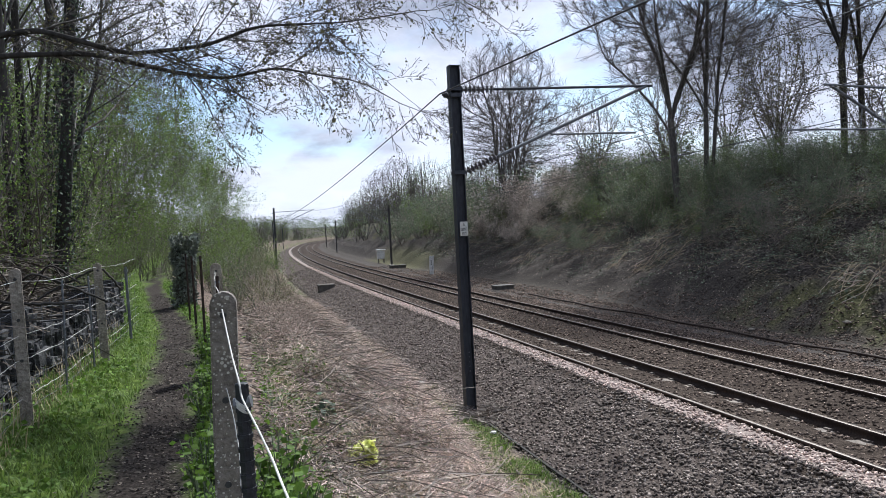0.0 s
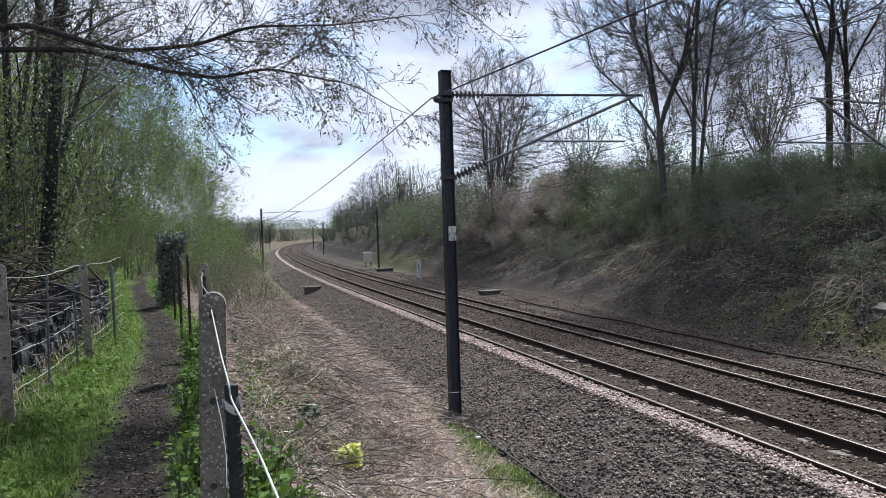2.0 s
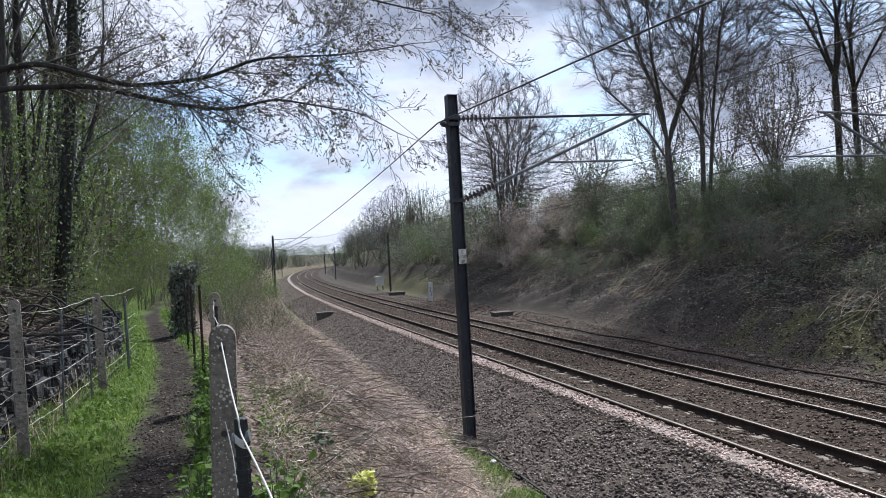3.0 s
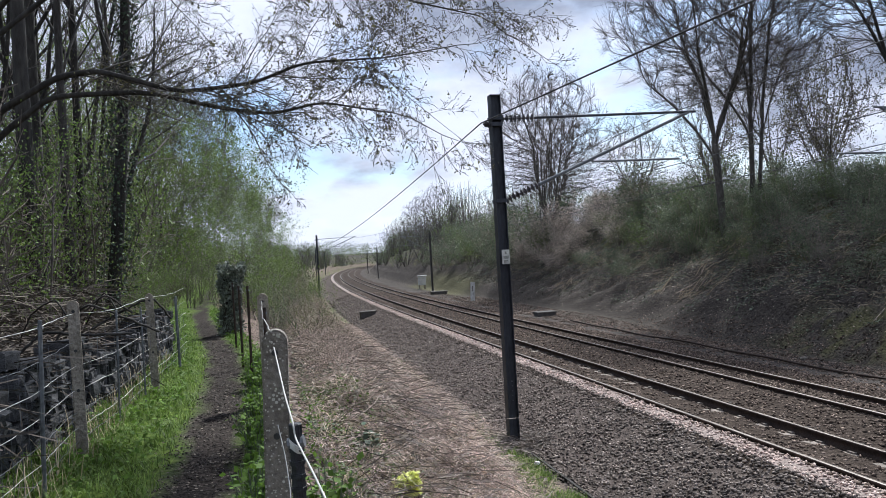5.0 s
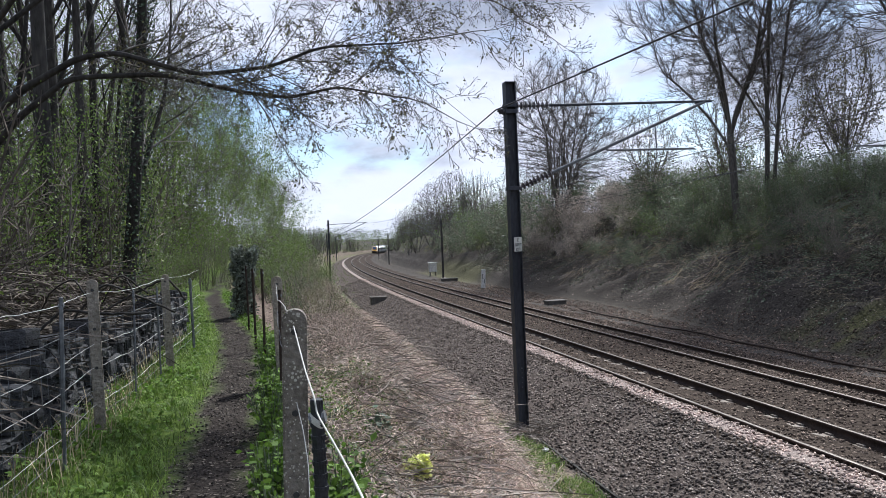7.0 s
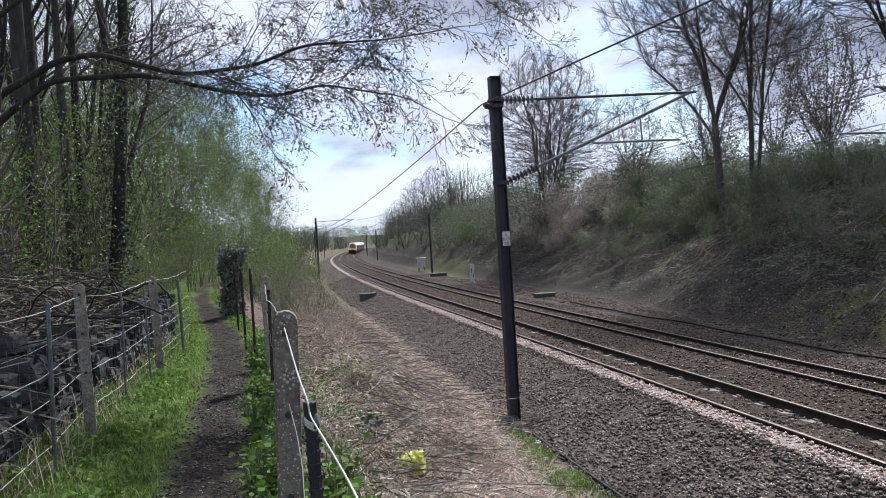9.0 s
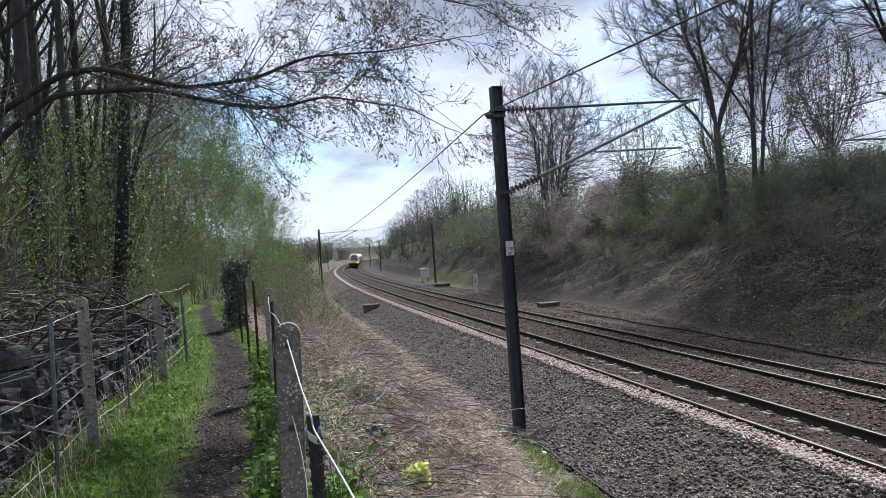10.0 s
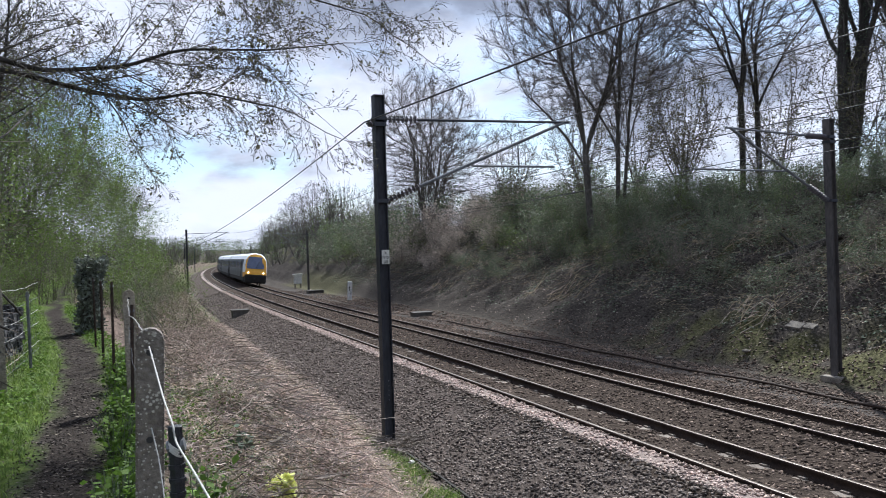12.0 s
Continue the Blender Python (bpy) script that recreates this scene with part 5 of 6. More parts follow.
wood_d = put(bare_tree(116, 15, 0.15, 1, "tall straight dark trunk at the edge of the wood", 0.5, leaves=500, leaf_mat=LEAF_BUD, leaf_size=0.03, bark=BARK_DARK, kids=(6, 5, 4, 2), twig_r=0.006, drift=0.015, bare=0.5), *WOOD_SPOTS[0], 0)
for k, (s, o) in enumerate(WOOD_SPOTS[1:]):
    more(wood_d, s, o, 70 * k, (0.8, 0.65, 0.75)[k])
leafy = put(bare_tree(114, 11.5, 0.11, 2, "tree in soft fresh green leaf beside the cutting", 0.6, leaves=100, leaf_mat=LEAF_GREEN, bark=BARK_DARK, kids=(6, 5, 4, 3)), 58, -13.4, 0)
bpy.data.objects.remove(leafy.children[-1])
g = Grower(115, kids=[6, 5, 4, 3], ratio=[0.52, 0.52, 0.58, 0.62], spread=[0.6, 0.6, 0.6, 0.6], lift=[0.15, 0.42, 0.35, 0.25, 0.2], wobble=[0.05, 0.08, 0.11, 0.14, 0.16], steps=[9, 6, 4, 2, 2], min_r=0.007)
for k in range(3):
    g.grow(np.array([0.1 * k, 0, 0.0]), np.array([0.12 * (k - 1), 0.05, 0.99]), 10.5, 0.1, 0, 0.1)
part_me("foliage", g.leaves(7500, 0.078, 0.2, LEAF_GREEN), leafy)
for s, o, size in ((50, -13.6, 0.85), (54, -15, 0.95), (63, -12.6, 0.95), (68, -13.8, 1.0), (75, -12.4, 0.95), (82, -13.6, 1.0), (91, -12.6, 1.0), (102, -13.0, 1.05), (44, -15.4, 0.9), (37, -15.2, 0.85), (115, -12.5, 1.0), (130, -13, 1.0)):
    more(leafy, s, o, R.uniform(0, 360), size)
for k, (s, u) in enumerate(((30, -3.4), (35, -3.0), (40, -3.6), (44, -3.0), (49, -3.4), (55, -3.2), (61, -4.0), (68, -4.0), (76, -5.0), (86, -5.0))):
    more(wood_c, s, float(path_line(s)) + u, R.uniform(0, 360), R.uniform(0.7, 0.9), 1.0, "young tree in fresh green leaf beside the path")


def overhanging_tree():
    """Two long limbs reaching out over the path from a trunk to the side, with drooping sprays of small leaves."""
    g = Grower(131, kids=[0, 7, 6, 4], ratio=[0.5, 0.5, 0.55, 0.6], spread=[0.7, 0.75, 0.7, 0.7], lift=[0.0, -0.05, -0.12, -0.2, -0.2], wobble=[0.05, 0.10, 0.14, 0.16, 0.18], steps=[6, 6, 4, 3, 2], min_r=0.0035)
    rng = g.rng
    limbs = [
        ([(-6.6, 8.1, 4.4), (-5.66, 8.0, 5.09), (-4.88, 7.95, 5.44), (-4.39, 7.95, 5.48), (-3.4, 7.9, 5.14), (-2.5, 7.8, 5.16), (-1.9, 7.7, 5.32), (-1.0, 7.6, 5.28)], 0.05, 0.009),
        ([(-6.6, 8.1, 3.9), (-5.67, 8.0, 4.79), (-5.02, 8.0, 5.23), (-3.9, 8.05, 5.22), (-3.0, 8.1, 4.97), (-2.4, 8.1, 4.86), (-1.8, 8.1, 4.96), (-1.2, 8.2, 4.84)], 0.045, 0.009),
        ([(-6.6, 8.1, 5.2), (-5.2, 7.6, 6.3), (-3.8, 7.2, 6.6), (-2.4, 6.9, 6.5), (-1.2, 6.7, 6.25), (-0.2, 6.6, 6.2)], 0.04, 0.008),
        ([(-6.6, 8.3, 5.6), (-5.0, 8.6, 6.9), (-3.5, 8.9, 7.2), (-2.0, 9.1, 6.9), (-0.9, 9.2, 6.5), (0.1, 9.2, 6.2)], 0.036, 0.008),
    ]
    for pts, r0, r1 in limbs:
        pts = np.array(pts)
        k = np.linspace(0, len(pts) - 1, 60)
        p = np.stack([np.interp(k, np.arange(len(pts)), pts[:, i]) for i in range(3)], -1)
        for _ in range(3):
            p[1:-1] = (p[:-2] + 2 * p[1:-1] + p[2:]) / 4
        rr = np.linspace(r0, r1, 60)
        for i in range(59):
            g.pieces.setdefault(0, []).append((*p[i], *p[i + 1], rr[i], rr[i + 1]))
        for i in range(18, 59):
            if rng.uniform() < 0.5:
                d = (p[i + 1 if i < 59 else i] - p[i - 1])
                d /= np.linalg.norm(d)
                side = rng.normal(size=3)
                side[2] *= 0.8
                side -= d * (side @ d)
                side /= np.linalg.norm(side)
                nd = d * 0.75 + side * 0.66
                g.grow(p[i], nd / np.linalg.norm(nd), rng.uniform(0.7, 1.5), max(rr[i] * 0.45, 0.006), 1, 0.15)
        d = p[-1] - p[-4]
        g.grow(p[-1], d / np.linalg.norm(d), 1.3, 0.010, 1, 0.1)
    x, y = -6.7, 8.1
    for z0, z1, a, b in ((1.2, 3.0, 0.2, 0.17), (3.0, 4.6, 0.17, 0.15), (4.6, 6.4, 0.15, 0.12), (6.4, 9.5, 0.12, 0.07)):
        g.pieces[0].append((x, y, z0, x, y, z1, a, b))
    t = tree_thing("tree with long bowed limbs and budding twigs over the path")
    part_me("trunk", g.mesh("trunk", [0], BARK_DARK, (7, 5, 4, 3, 3, 3)), t, "dark bowed limbs")
    part_me("crown", g.mesh("crown", [1, 2, 3, 4], BARK, (6, 4, 3, 2, 2, 2)), t)
    part_me("leaves", g.leaves(7500, 0.024, 0.035, LEAF_BUD), t, "small opening leaves")
    return t


overhanging_tree()

# bushes
bush_brown = [bush(201 + k, 2.6, 1.5, 9, "tangled brown leafless bush on the bank", 160, 0.06, LEAF_DULL, BRUSH, kids=(5, 4, 3)) for k in range(2)]
bush_dull = [bush(211 + k, 2.6, 1.6, 8, "dense dull green bush on the bank", 1500, 0.066, LEAF_DULL, BRUSH, kids=(4, 4, 1), name="shrub") for k in range(2)]
bush_fresh = [bush(221 + k, 3.0, 1.6, 7, "fresh green bush coming into leaf", 3600, 0.03, LEAF_GREEN, TWIG, jitter=0.22, kids=(4, 4, 1)) for k in range(2)]
bush_wood = [bush(241 + k, 2.8, 1.6, 9, "dark brown woodland bush with a few fresh leaves", 620, 0.026, LEAF_GREEN, BRUSH_DARK, kids=(5, 4, 3), name="woodland_shrub") for k in range(2)]
bush_bloom = [bush(231, 2.8, 1.6, 9, "pale blossoming bush on the bank", 2400, 0.05, LEAF_BLOSSOM, BRUSH, name="blossom_bush")]
for k, ob in enumerate(bush_brown + bush_dull + bush_fresh + bush_wood + bush_bloom):
    put(ob, 50 + k * 1.5, 17.5 + (k % 2), k * 40)

fresh_far = put(bush(223, 3.0, 1.6, 6, "fresh green bush coming into leaf", 1000, 0.06, LEAF_GREEN, TWIG, jitter=0.22, kids=(4, 3, 1)), 96, 17.5)
dull_far = put(bush(213, 2.6, 1.6, 7, "dense dull green bush on the bank", 900, 0.085, LEAF_DULL, BRUSH, name="shrub", kids=(4, 3, 1)), 92, 18)
AFAR.update({ob.name: fresh_far for ob in bush_fresh} | {ob.name: dull_far for ob in bush_dull})

s = 9.0
while s < 112:
    gap, far, rows = (1.7, 1.0, (3.7, 5.4, 7.4, 9.6) + ((11.6,) if s < 40 else ())) if s < 60 else (3.0, 1.2, (4.6, 6.6, 9.0))
    for b in rows:
        o = float(bank_toe(s)) + b + R.uniform(-0.9, 0.9) + (0.8 * math.sin(s * 0.4) if s < 60 else -0.8)
        kind = R.random()
        row = bush_bloom if (52 < s < 66 and b < 8 and kind < 0.8) else bush_dull if kind < 0.7 else bush_brown if kind < 0.86 else bush_fresh
        more(R.choice(row), s + R.uniform(-0.7, 0.7), o, R.uniform(0, 360), R.uniform(0.8, 1.2) * far * (0.48 if b < 5 and s < 60 else float(np.interp(s, [20, 34, 46], [0.5, 0.62, 0.85])) if b < 6 else float(np.interp(s, [20, 34, 46, 60, 62], [0.45, 0.55, 0.95, 1.25, 1.15]))), R.uniform(0.75, 1.0))
    s += gap

# tall scrub along the crest of the bank
for k in range(24):
    s = 15 + k * 1.9
    more(R.choice(bush_dull + bush_dull + bush_brown), s, float(bank_toe(s)) + R.uniform(8.2, 10.5), R.uniform(0, 360), R.uniform(0.8, 1.15) * float(np.interp(s, [20, 34, 46], [0.55, 0.65, 1.1])), R.uniform(0.85, 1.05), "tall dull green scrub on the crest of the bank")

# dense low shrubs over the upper bank
for k in range(70):
    s = 17 + 27 * (k + R.random()) / 70
    more(R.choice(bush_dull + bush_fresh[:1]), s, float(bank_toe(s)) + R.uniform(4.6, 9.6), R.uniform(0, 360), R.uniform(0.5, 0.72) * float(np.interp(s, [20, 36, 44], [0.9, 1.0, 1.35])), R.uniform(0.8, 1.0))

# left wood understorey, and the hedge between the path and the line
s = 14.0
while s < 112:
    base = float(path_line(s))
    gap, far, rows = (1.8, 1.0, (-3.0, -5.2)) if s < 55 else (4.0, 1.9, (-4.0, -8.0))
    for u in rows:
        o = base + u + R.uniform(-0.5, 0.5)
        kind = R.random()
        row = (bush_wood if kind < 0.75 else bush_fresh) if s < 26 else bush_fresh if kind < 0.66 else bush_brown if kind < 0.88 else bush_dull
        more(R.choice(row), s + R.uniform(-0.6, 0.6), o, R.uniform(0, 360), R.uniform(0.8, 1.25) * far, R.uniform(0.9, 1.3))
    if 28 < s < 56:
        more(R.choice(bush_wood if R.random() < 0.4 else bush_fresh), s, base - 1.35, R.uniform(0, 360), R.uniform(0.3, 0.45), 1.1)
    if 26 < s < 60:
        more(R.choice(bush_fresh), s + 0.8, base - 1.9, R.uniform(0, 360), R.uniform(0.35, 0.5), 1.0)
    if s < 25:
        more(R.choice(bush_wood), s, base - 7.2, R.uniform(0, 360), R.uniform(0.9, 1.3), 1.1)
    if s > 24:
        kind = R.random()
        o = -8.8 + R.uniform(-0.5, 0.5) if s < 60 else -8.6 + R.uniform(-0.8, 0.5)
        more(R.choice(bush_fresh if kind < 0.4 else bush_brown), s, o, R.uniform(0, 360), R.uniform(0.42, 0.6) * (1 if s < 45 else 1.5), R.uniform(0.8, 1.0))
        if s > 40:
            more(R.choice(bush_fresh if kind > 0.25 else bush_dull), s, o - 1.3, R.uniform(0, 360), R.uniform(0.7, 1.0) * (1 if s < 50 else 1.6), 1.0)
    s += gap

# thick growth deeper in the wood
for k in range(46):
    s = 33 + 63 * (k + R.random()) / 46
    o = float(path_line(s)) - R.uniform(6.0, 12.0)
    more(R.choice(bush_fresh + bush_wood), s, o, R.uniform(0, 360), R.uniform(1.5, 2.4), R.uniform(0.9, 1.2), "tall woodland undergrowth coming into leaf")
for k in range(9):
    s = 34 + 6 * k
    more(leafy, s, float(path_line(s)) - R.uniform(6.5, 11), R.uniform(0, 360), R.uniform(0.8, 1.0))

# growth that closes the view along the path where it bends away
for s, u, size in ((35.5, 0.9, 0.5), (38, -0.5, 0.62), (39.5, 0.6, 0.6), (42, -0.2, 0.8), (43.5, 0.9, 0.75), (46, 0.2, 0.9)):
    more(bush_fresh[0], s, float(path_line(s)) + u, 60 * s, size, 1.1)

# brambles along the top of the dry slope
brambles = [bush(261 + k, 1.5, 1.7, 16, "tangled dead bramble canes on the slope", 260, 0.035, LEAF_BUD, BRAMBLE, name="bramble", jitter=0.1, kids=(4, 3, 2)) for k in range(2)]
for k, ob in enumerate(brambles):
    put(ob, 52 + 4 * k, -8.6, 70 * k)
for k in range(78):
    s = 14.2 + 34 * (k + R.random()) / 78
    deep = R.random()
    top = float(np.interp(s, [14, 18, 26, 48], [0.26, 0.42, 0.6, 0.85])) * (1 - 0.45 * deep)
    more(R.choice(brambles), s, -8.75 + 2.2 * deep * float(np.interp(s, [14, 22, 40], [0.6, 1.0, 0.9])), R.uniform(0, 360), top * R.uniform(0.8, 1.15), R.uniform(0.65, 0.9))

for k in range(36):
    s = R.uniform(48, 112)
    more(R.choice(brambles + bush_fresh[:1]), s, R.uniform(-8.6, -6.3), R.uniform(0, 360), R.uniform(0.55, 0.95), R.uniform(0.6, 0.9))


def far_woods():
    """Woodland too far off to tell tree from tree: trunks, twigs and leaf clumps."""
    rng = np.random.default_rng(900)
    items, twigs = [], []
    for k in range(420):
        s = rng.uniform(108, 420)
        right = rng.uniform() < 0.55
        o = rng.uniform(10, 40) if right else -rng.uniform(9, 45)
        if s > 330:
            o = rng.uniform(-60, 60) if s > 372 else o
            if abs(o) < 9:
                o += 18
        x, y, _ = on_line(s, o)
        z, h, w = ground_z(s, o), rng.uniform(4, 9) * (0.6 if abs(o) < 13 else 1.0), rng.uniform(1.5, 3.0)
        n = 210
        at = np.stack([x + rng.normal(0, w * 0.6, n), y + rng.normal(0, w * 0.6, n), z + h * rng.uniform(0.05, 1.0, n) ** 0.8], -1)
        items.append((at, rng.uniform(0.10, 0.18)))
        m = 26
        a = rng.uniform(0, 6.28, m)
        p0 = np.stack([x + np.cos(a) * 0.3, y + np.sin(a) * 0.3, np.full(m, z)], -1)
        p1 = np.stack([x + np.cos(a) * w * rng.uniform(0.2, 1, m), y + np.sin(a) * w * rng.uniform(0.2, 1, m), z + h * rng.uniform(0.7, 1.25, m)], -1)
        twigs.append(ribbons(rng, p0, p1, np.full(m, 0.04), np.full(m, 0.015)))
    for k in range(420):
        s, o = rng.uniform(400, 760), rng.uniform(-260, 200)
        x, y, _ = on_line(s, o)
        z, h, w = ground_z(s, o), rng.uniform(6, 12), rng.uniform(3, 6)
        n = 170
        at = np.stack([x + rng.normal(0, w * 0.7, n), y + rng.normal(0, w * 0.7, n), z + h * rng.uniform(0.0, 1.0, n)], -1)
        items.append((at, rng.uniform(0.3, 0.5)))
    quads = [leaf_quads(rng, at, np.full(len(at), size)) for at, size in items]
    for name, part_items, mat, lab in (("far_woods", quads[::2], LEAF_GREEN, "distant fresh green woodland along the cutting"), ("far_woods", quads[1::2], LEAF_DULL, "distant dull green woodland along the cutting"), ("far_woods", twigs, TWIG, "distant bare woodland branches along the cutting")):
        v, f = join_np(part_items)
        tagged(new(name, mesh_np(name, v, f, mat)), lab, "woodland", kind="stuff")


far_woods()
bush_bright = put(bush(251, 3.1, 0.8, 5, "bright yellow-green hawthorn in new leaf behind the stone wall", 2600, 0.028, LEAF_LUSH, BRUSH_DARK, jitter=0.2, kids=(5, 4, 2)), 20.2, -13.5, 30)
more(bush_fresh[0], 24.2, -14.9, 20, 0.95, 1.1)
more(bush_fresh[1], 27.0, -14.2, 80, 0.9, 1.0)
for s, b, size in ((55, 3.6, 0.75), (57.5, 4.6, 0.9), (60, 3.4, 0.8), (62, 5.2, 1.0), (58.5, 6.0, 1.0), (64.5, 4.0, 0.8), (50, 5.6, 0.8)):
    more(bush_bloom[0], s, float(bank_toe(s)) + b, R.uniform(0, 360), size, 0.9)


def ivy_stump():
    x, y, z = -6.2, 16.45, 1.45
    t = tagged(new("ivy_stump"), "dead tree stump wrapped in dark ivy beside the path", "tree stump")
    bm = bmesh.new()
    rod(bm, (x, y, z - 0.2), (x + 0.06, y, z + 1.55), 0.15, 0.11, 12)
    rod(bm, (x + 0.27, y + 0.1, z - 0.2), (x + 0.3, y + 0.1, z + 1.2), 0.06, 0.05, 10)
    part("stump", bm, BARK_DARK, t)
    rng = np.random.default_rng(88)
    n = 4200
    a, h = rng.uniform(0, 6.28, n), rng.uniform(0, 1, n) ** 0.8 * 1.7
    lump = 0.05 * np.sin(5 * h + 2 * a) + 0.04 * np.sin(9 * h - 3 * a + 1)
    r = 0.165 + lump + np.abs(rng.normal(0, 0.03, n)) + 0.05 * np.clip(h - 1.3, 0, 0.4)
    at = np.stack([x + 0.06 + np.cos(a) * r * 1.1 + 0.05 * h, y + np.sin(a) * r, z + h + 0.08 * np.sin(3 * a)], -1)
    # shoots that hang out over the fence
    m = 650
    k, f = rng.integers(0, 11, m), rng.uniform(0, 1, m)
    tip = np.stack([rng.uniform(-0.1, 0.55, 11), rng.uniform(-0.3, 0.3, 11), rng.uniform(1.3, 1.75, 11)], -1)
    shoot = np.array([x + 0.1, y, z]) + np.stack([tip[k, 0] * f, tip[k, 1] * f, 1.3 + (tip[k, 2] - 1.3) * np.sin(f * 2.2) - 0.25 * f * f], -1) + rng.normal(0, 0.035, (m, 3))
    v, f = leaf_quads(rng, np.concatenate([at, shoot]), np.full(n + m, 0.05))
    part_me("ivy", mesh_np("ivy", v, f, LEAF_STUMP), t, "dark ivy leaves")


ivy_stump()

# ---- small growth ----


def scatter(rng, n, s0, s1, power=1.0):
    return s0 + (s1 - s0) * rng.uniform(0, 1, n) ** power


def upright(name, label, category, mat, s, o, length, width, lean, seed):
    """Blades rising from the ground, each bent once."""
    rng = np.random.default_rng(seed)
    n = len(s)
    x, y, _ = on_line(s, o)
    p = np.stack([x, y, height(s, o) - 0.01], -1)
    a = rng.uniform(0, 6.28, n)
    out = np.stack([np.cos(a), np.sin(a), np.zeros(n)], -1) * (lean * rng.uniform(0.3, 1.4, n))[:, None]
    L = (length * rng.uniform(0.5, 1.3, n))[:, None]
    side = np.stack([-np.sin(a), np.cos(a), np.zeros(n)], -1) * (width * rng.uniform(0.6, 1.3, n))[:, None]
    mid = p + (out * 0.35 + [0, 0, 0.62]) * L
    tip = p + (out + [0, 0, 0.9]) * L
    v = np.stack([p - side, p + side, mid + side * 0.7, mid - side * 0.7, tip], 1)
    k = np.arange(n)[:, None] * 5
    f = np.concatenate([k + [[0, 1, 2]], k + [[0, 2, 3]], k + [[3, 2, 4]]])
    tagged(new(name, mesh_np(name, v.reshape(-1, 3), f, mat)), label, category, kind="stuff")


def arcs(name, label, category, mat, s, o, length, rise, r, seed, lift=0.0, top=None):
    """Fallen or arching stems, three pieces each."""
    rng = np.random.default_rng(seed)
    n = len(s)
    x, y, _ = on_line(s, o)
    z = height(s, o) + lift * rng.uniform(0, 1, n) if top is None else top(s, o)
    p = np.stack([x, y, z], -1)
    a = rng.uniform(0, 6.28, n)
    d = np.stack([np.cos(a), np.sin(a), rng.uniform(-0.1, 0.5, n) * rise], -1)
    L = (length * rng.uniform(0.4, 1.4, n))[:, None]
    bend = rng.normal(0, 0.28, (n, 3))
    bend[:, 2] = -np.abs(bend[:, 2]) * rise - 0.1 * rise
    pts = [p + d * L * t + bend * L * t * t for t in (0, 0.33, 0.67, 1.0)]
    for q in pts[1:]:
        q += rng.normal(0, 0.015, (n, 3))
    items = [ribbons(rng, u, w, np.full(n, r), np.full(n, r * 0.85)) for u, w in zip(pts[:-1], pts[1:])]
    v, f = join_np(items)
    tagged(new(name, mesh_np(name, v, f, mat)), label, category, kind="stuff")


g = np.random.default_rng(500)
n = 52000
s = scatter(g, n, 9.5, 34, 1.5)
side = g.uniform(0, 1, n) < 0.8
o = path_line(s) + np.where(side, -0.28 - 1.1 * g.uniform(0, 1, n) ** 0.8, 0.30 + 0.35 * g.uniform(0, 1, n))
thick = ripple(s, o, 0.8, 75) + 0.6 * ripple(s, o, 0.3, 76) > g.uniform(-1.2, 0.5, n)
s, o = s[thick], o[thick]
upright("grass", "lush green grass along the path edges", "grass", GRASS, s, o, 0.085, 0.0042, 1.1, 501)
n = 10000
s = scatter(g, n, 13, 34, 1.2)
o = g.uniform(-6.4, -4.9, n)
keep = cover(s, o)[1] > 0.3
upright("grass", "thin green grass at the foot of the slope", "grass", GRASS, s[keep], o[keep], 0.11, 0.004, 0.9, 502)
n = 26000
s = scatter(g, n, 10.5, 46, 1.5)
o = g.uniform(-9.0, -5.2, n)
o = np.where((s < 20.5) & (o > -5.6), o - 1.5, o)
upright("dry_grass", "bleached dry grass on the slope", "dry grass", DRY_GRASS, s, o, 0.16, 0.004, 1.5, 503)
n = 90000
s = scatter(g, n, 10.5, 46, 2.1)
o = g.uniform(-9.0, -5.1, n)
o = np.where((s < 20.5) & (o > -6.3), o - 1.3, o)
keep = ripple(s, o, 0.9, 71) + 0.6 * ripple(s, o, 0.35, 72) + 0.35 * (o + 7.4) > g.uniform(-1.3, 0.35, n)
s, o = s[keep], o[keep]
arcs("dead_stems", "matted pinkish brown dead bramble stems on the slope", "dead stems", DRY, s, o, 0.2, 1.9, 0.0024, 504, 0.15)
n = 6000
s = scatter(g, n, 11, 46, 1.3)
arcs("dead_stems", "arching brown dead bramble canes on the upper slope", "dead stems", BRUSH, s, g.uniform(-8.75, -7.2, n), 0.7, 1.3, 0.0045, 505, 0.05)
n = 5500
s = scatter(g, n, 10.8, 40, 1.4)
arcs("dead_stems", "dark tangled dead stems on the upper slope", "dead stems", BRUSH_DARK, s, -9.0 + 2.6 * g.uniform(0, 1, n) ** 1.4, 0.42, 1.5, 0.0034, 508, 0.06)
n = 14000
s = scatter(g, n, 10.5, 24, 1.3)
o = g.uniform(-8.9, -5.1, n)
keep = ripple(s, o, 1.2, 73) + 0.5 * ripple(s, o, 0.4, 74) > 0.55
upright("grass", "scattered tufts of green grass on the slope", "grass", GRASS, s[keep], o[keep], 0.13, 0.0045, 0.9, 509)
n = 34000
s = scatter(g, n, 11.0, 20.5, 1.1)
o = g.uniform(-7.0, -5.0, n)
keep = cover(s, o)[1] > g.uniform(0.15, 0.9, n)
upright("grass", "short green grass along the ballast edge", "grass", GRASS, s[keep], o[keep], 0.10, 0.0045, 0.9, 510)
n = 9000
s = scatter(g, n, 13, 70, 1.3)
arcs("bank_sticks", "pale cut sticks strewn over the earth bank", "sticks", DRY_GRASS, s, bank_toe(s) + 1.8 + 4.5 * g.uniform(0, 1, n) ** 0.8, 0.4, 1.3, 0.005, 506, 0.08)
n = 11000
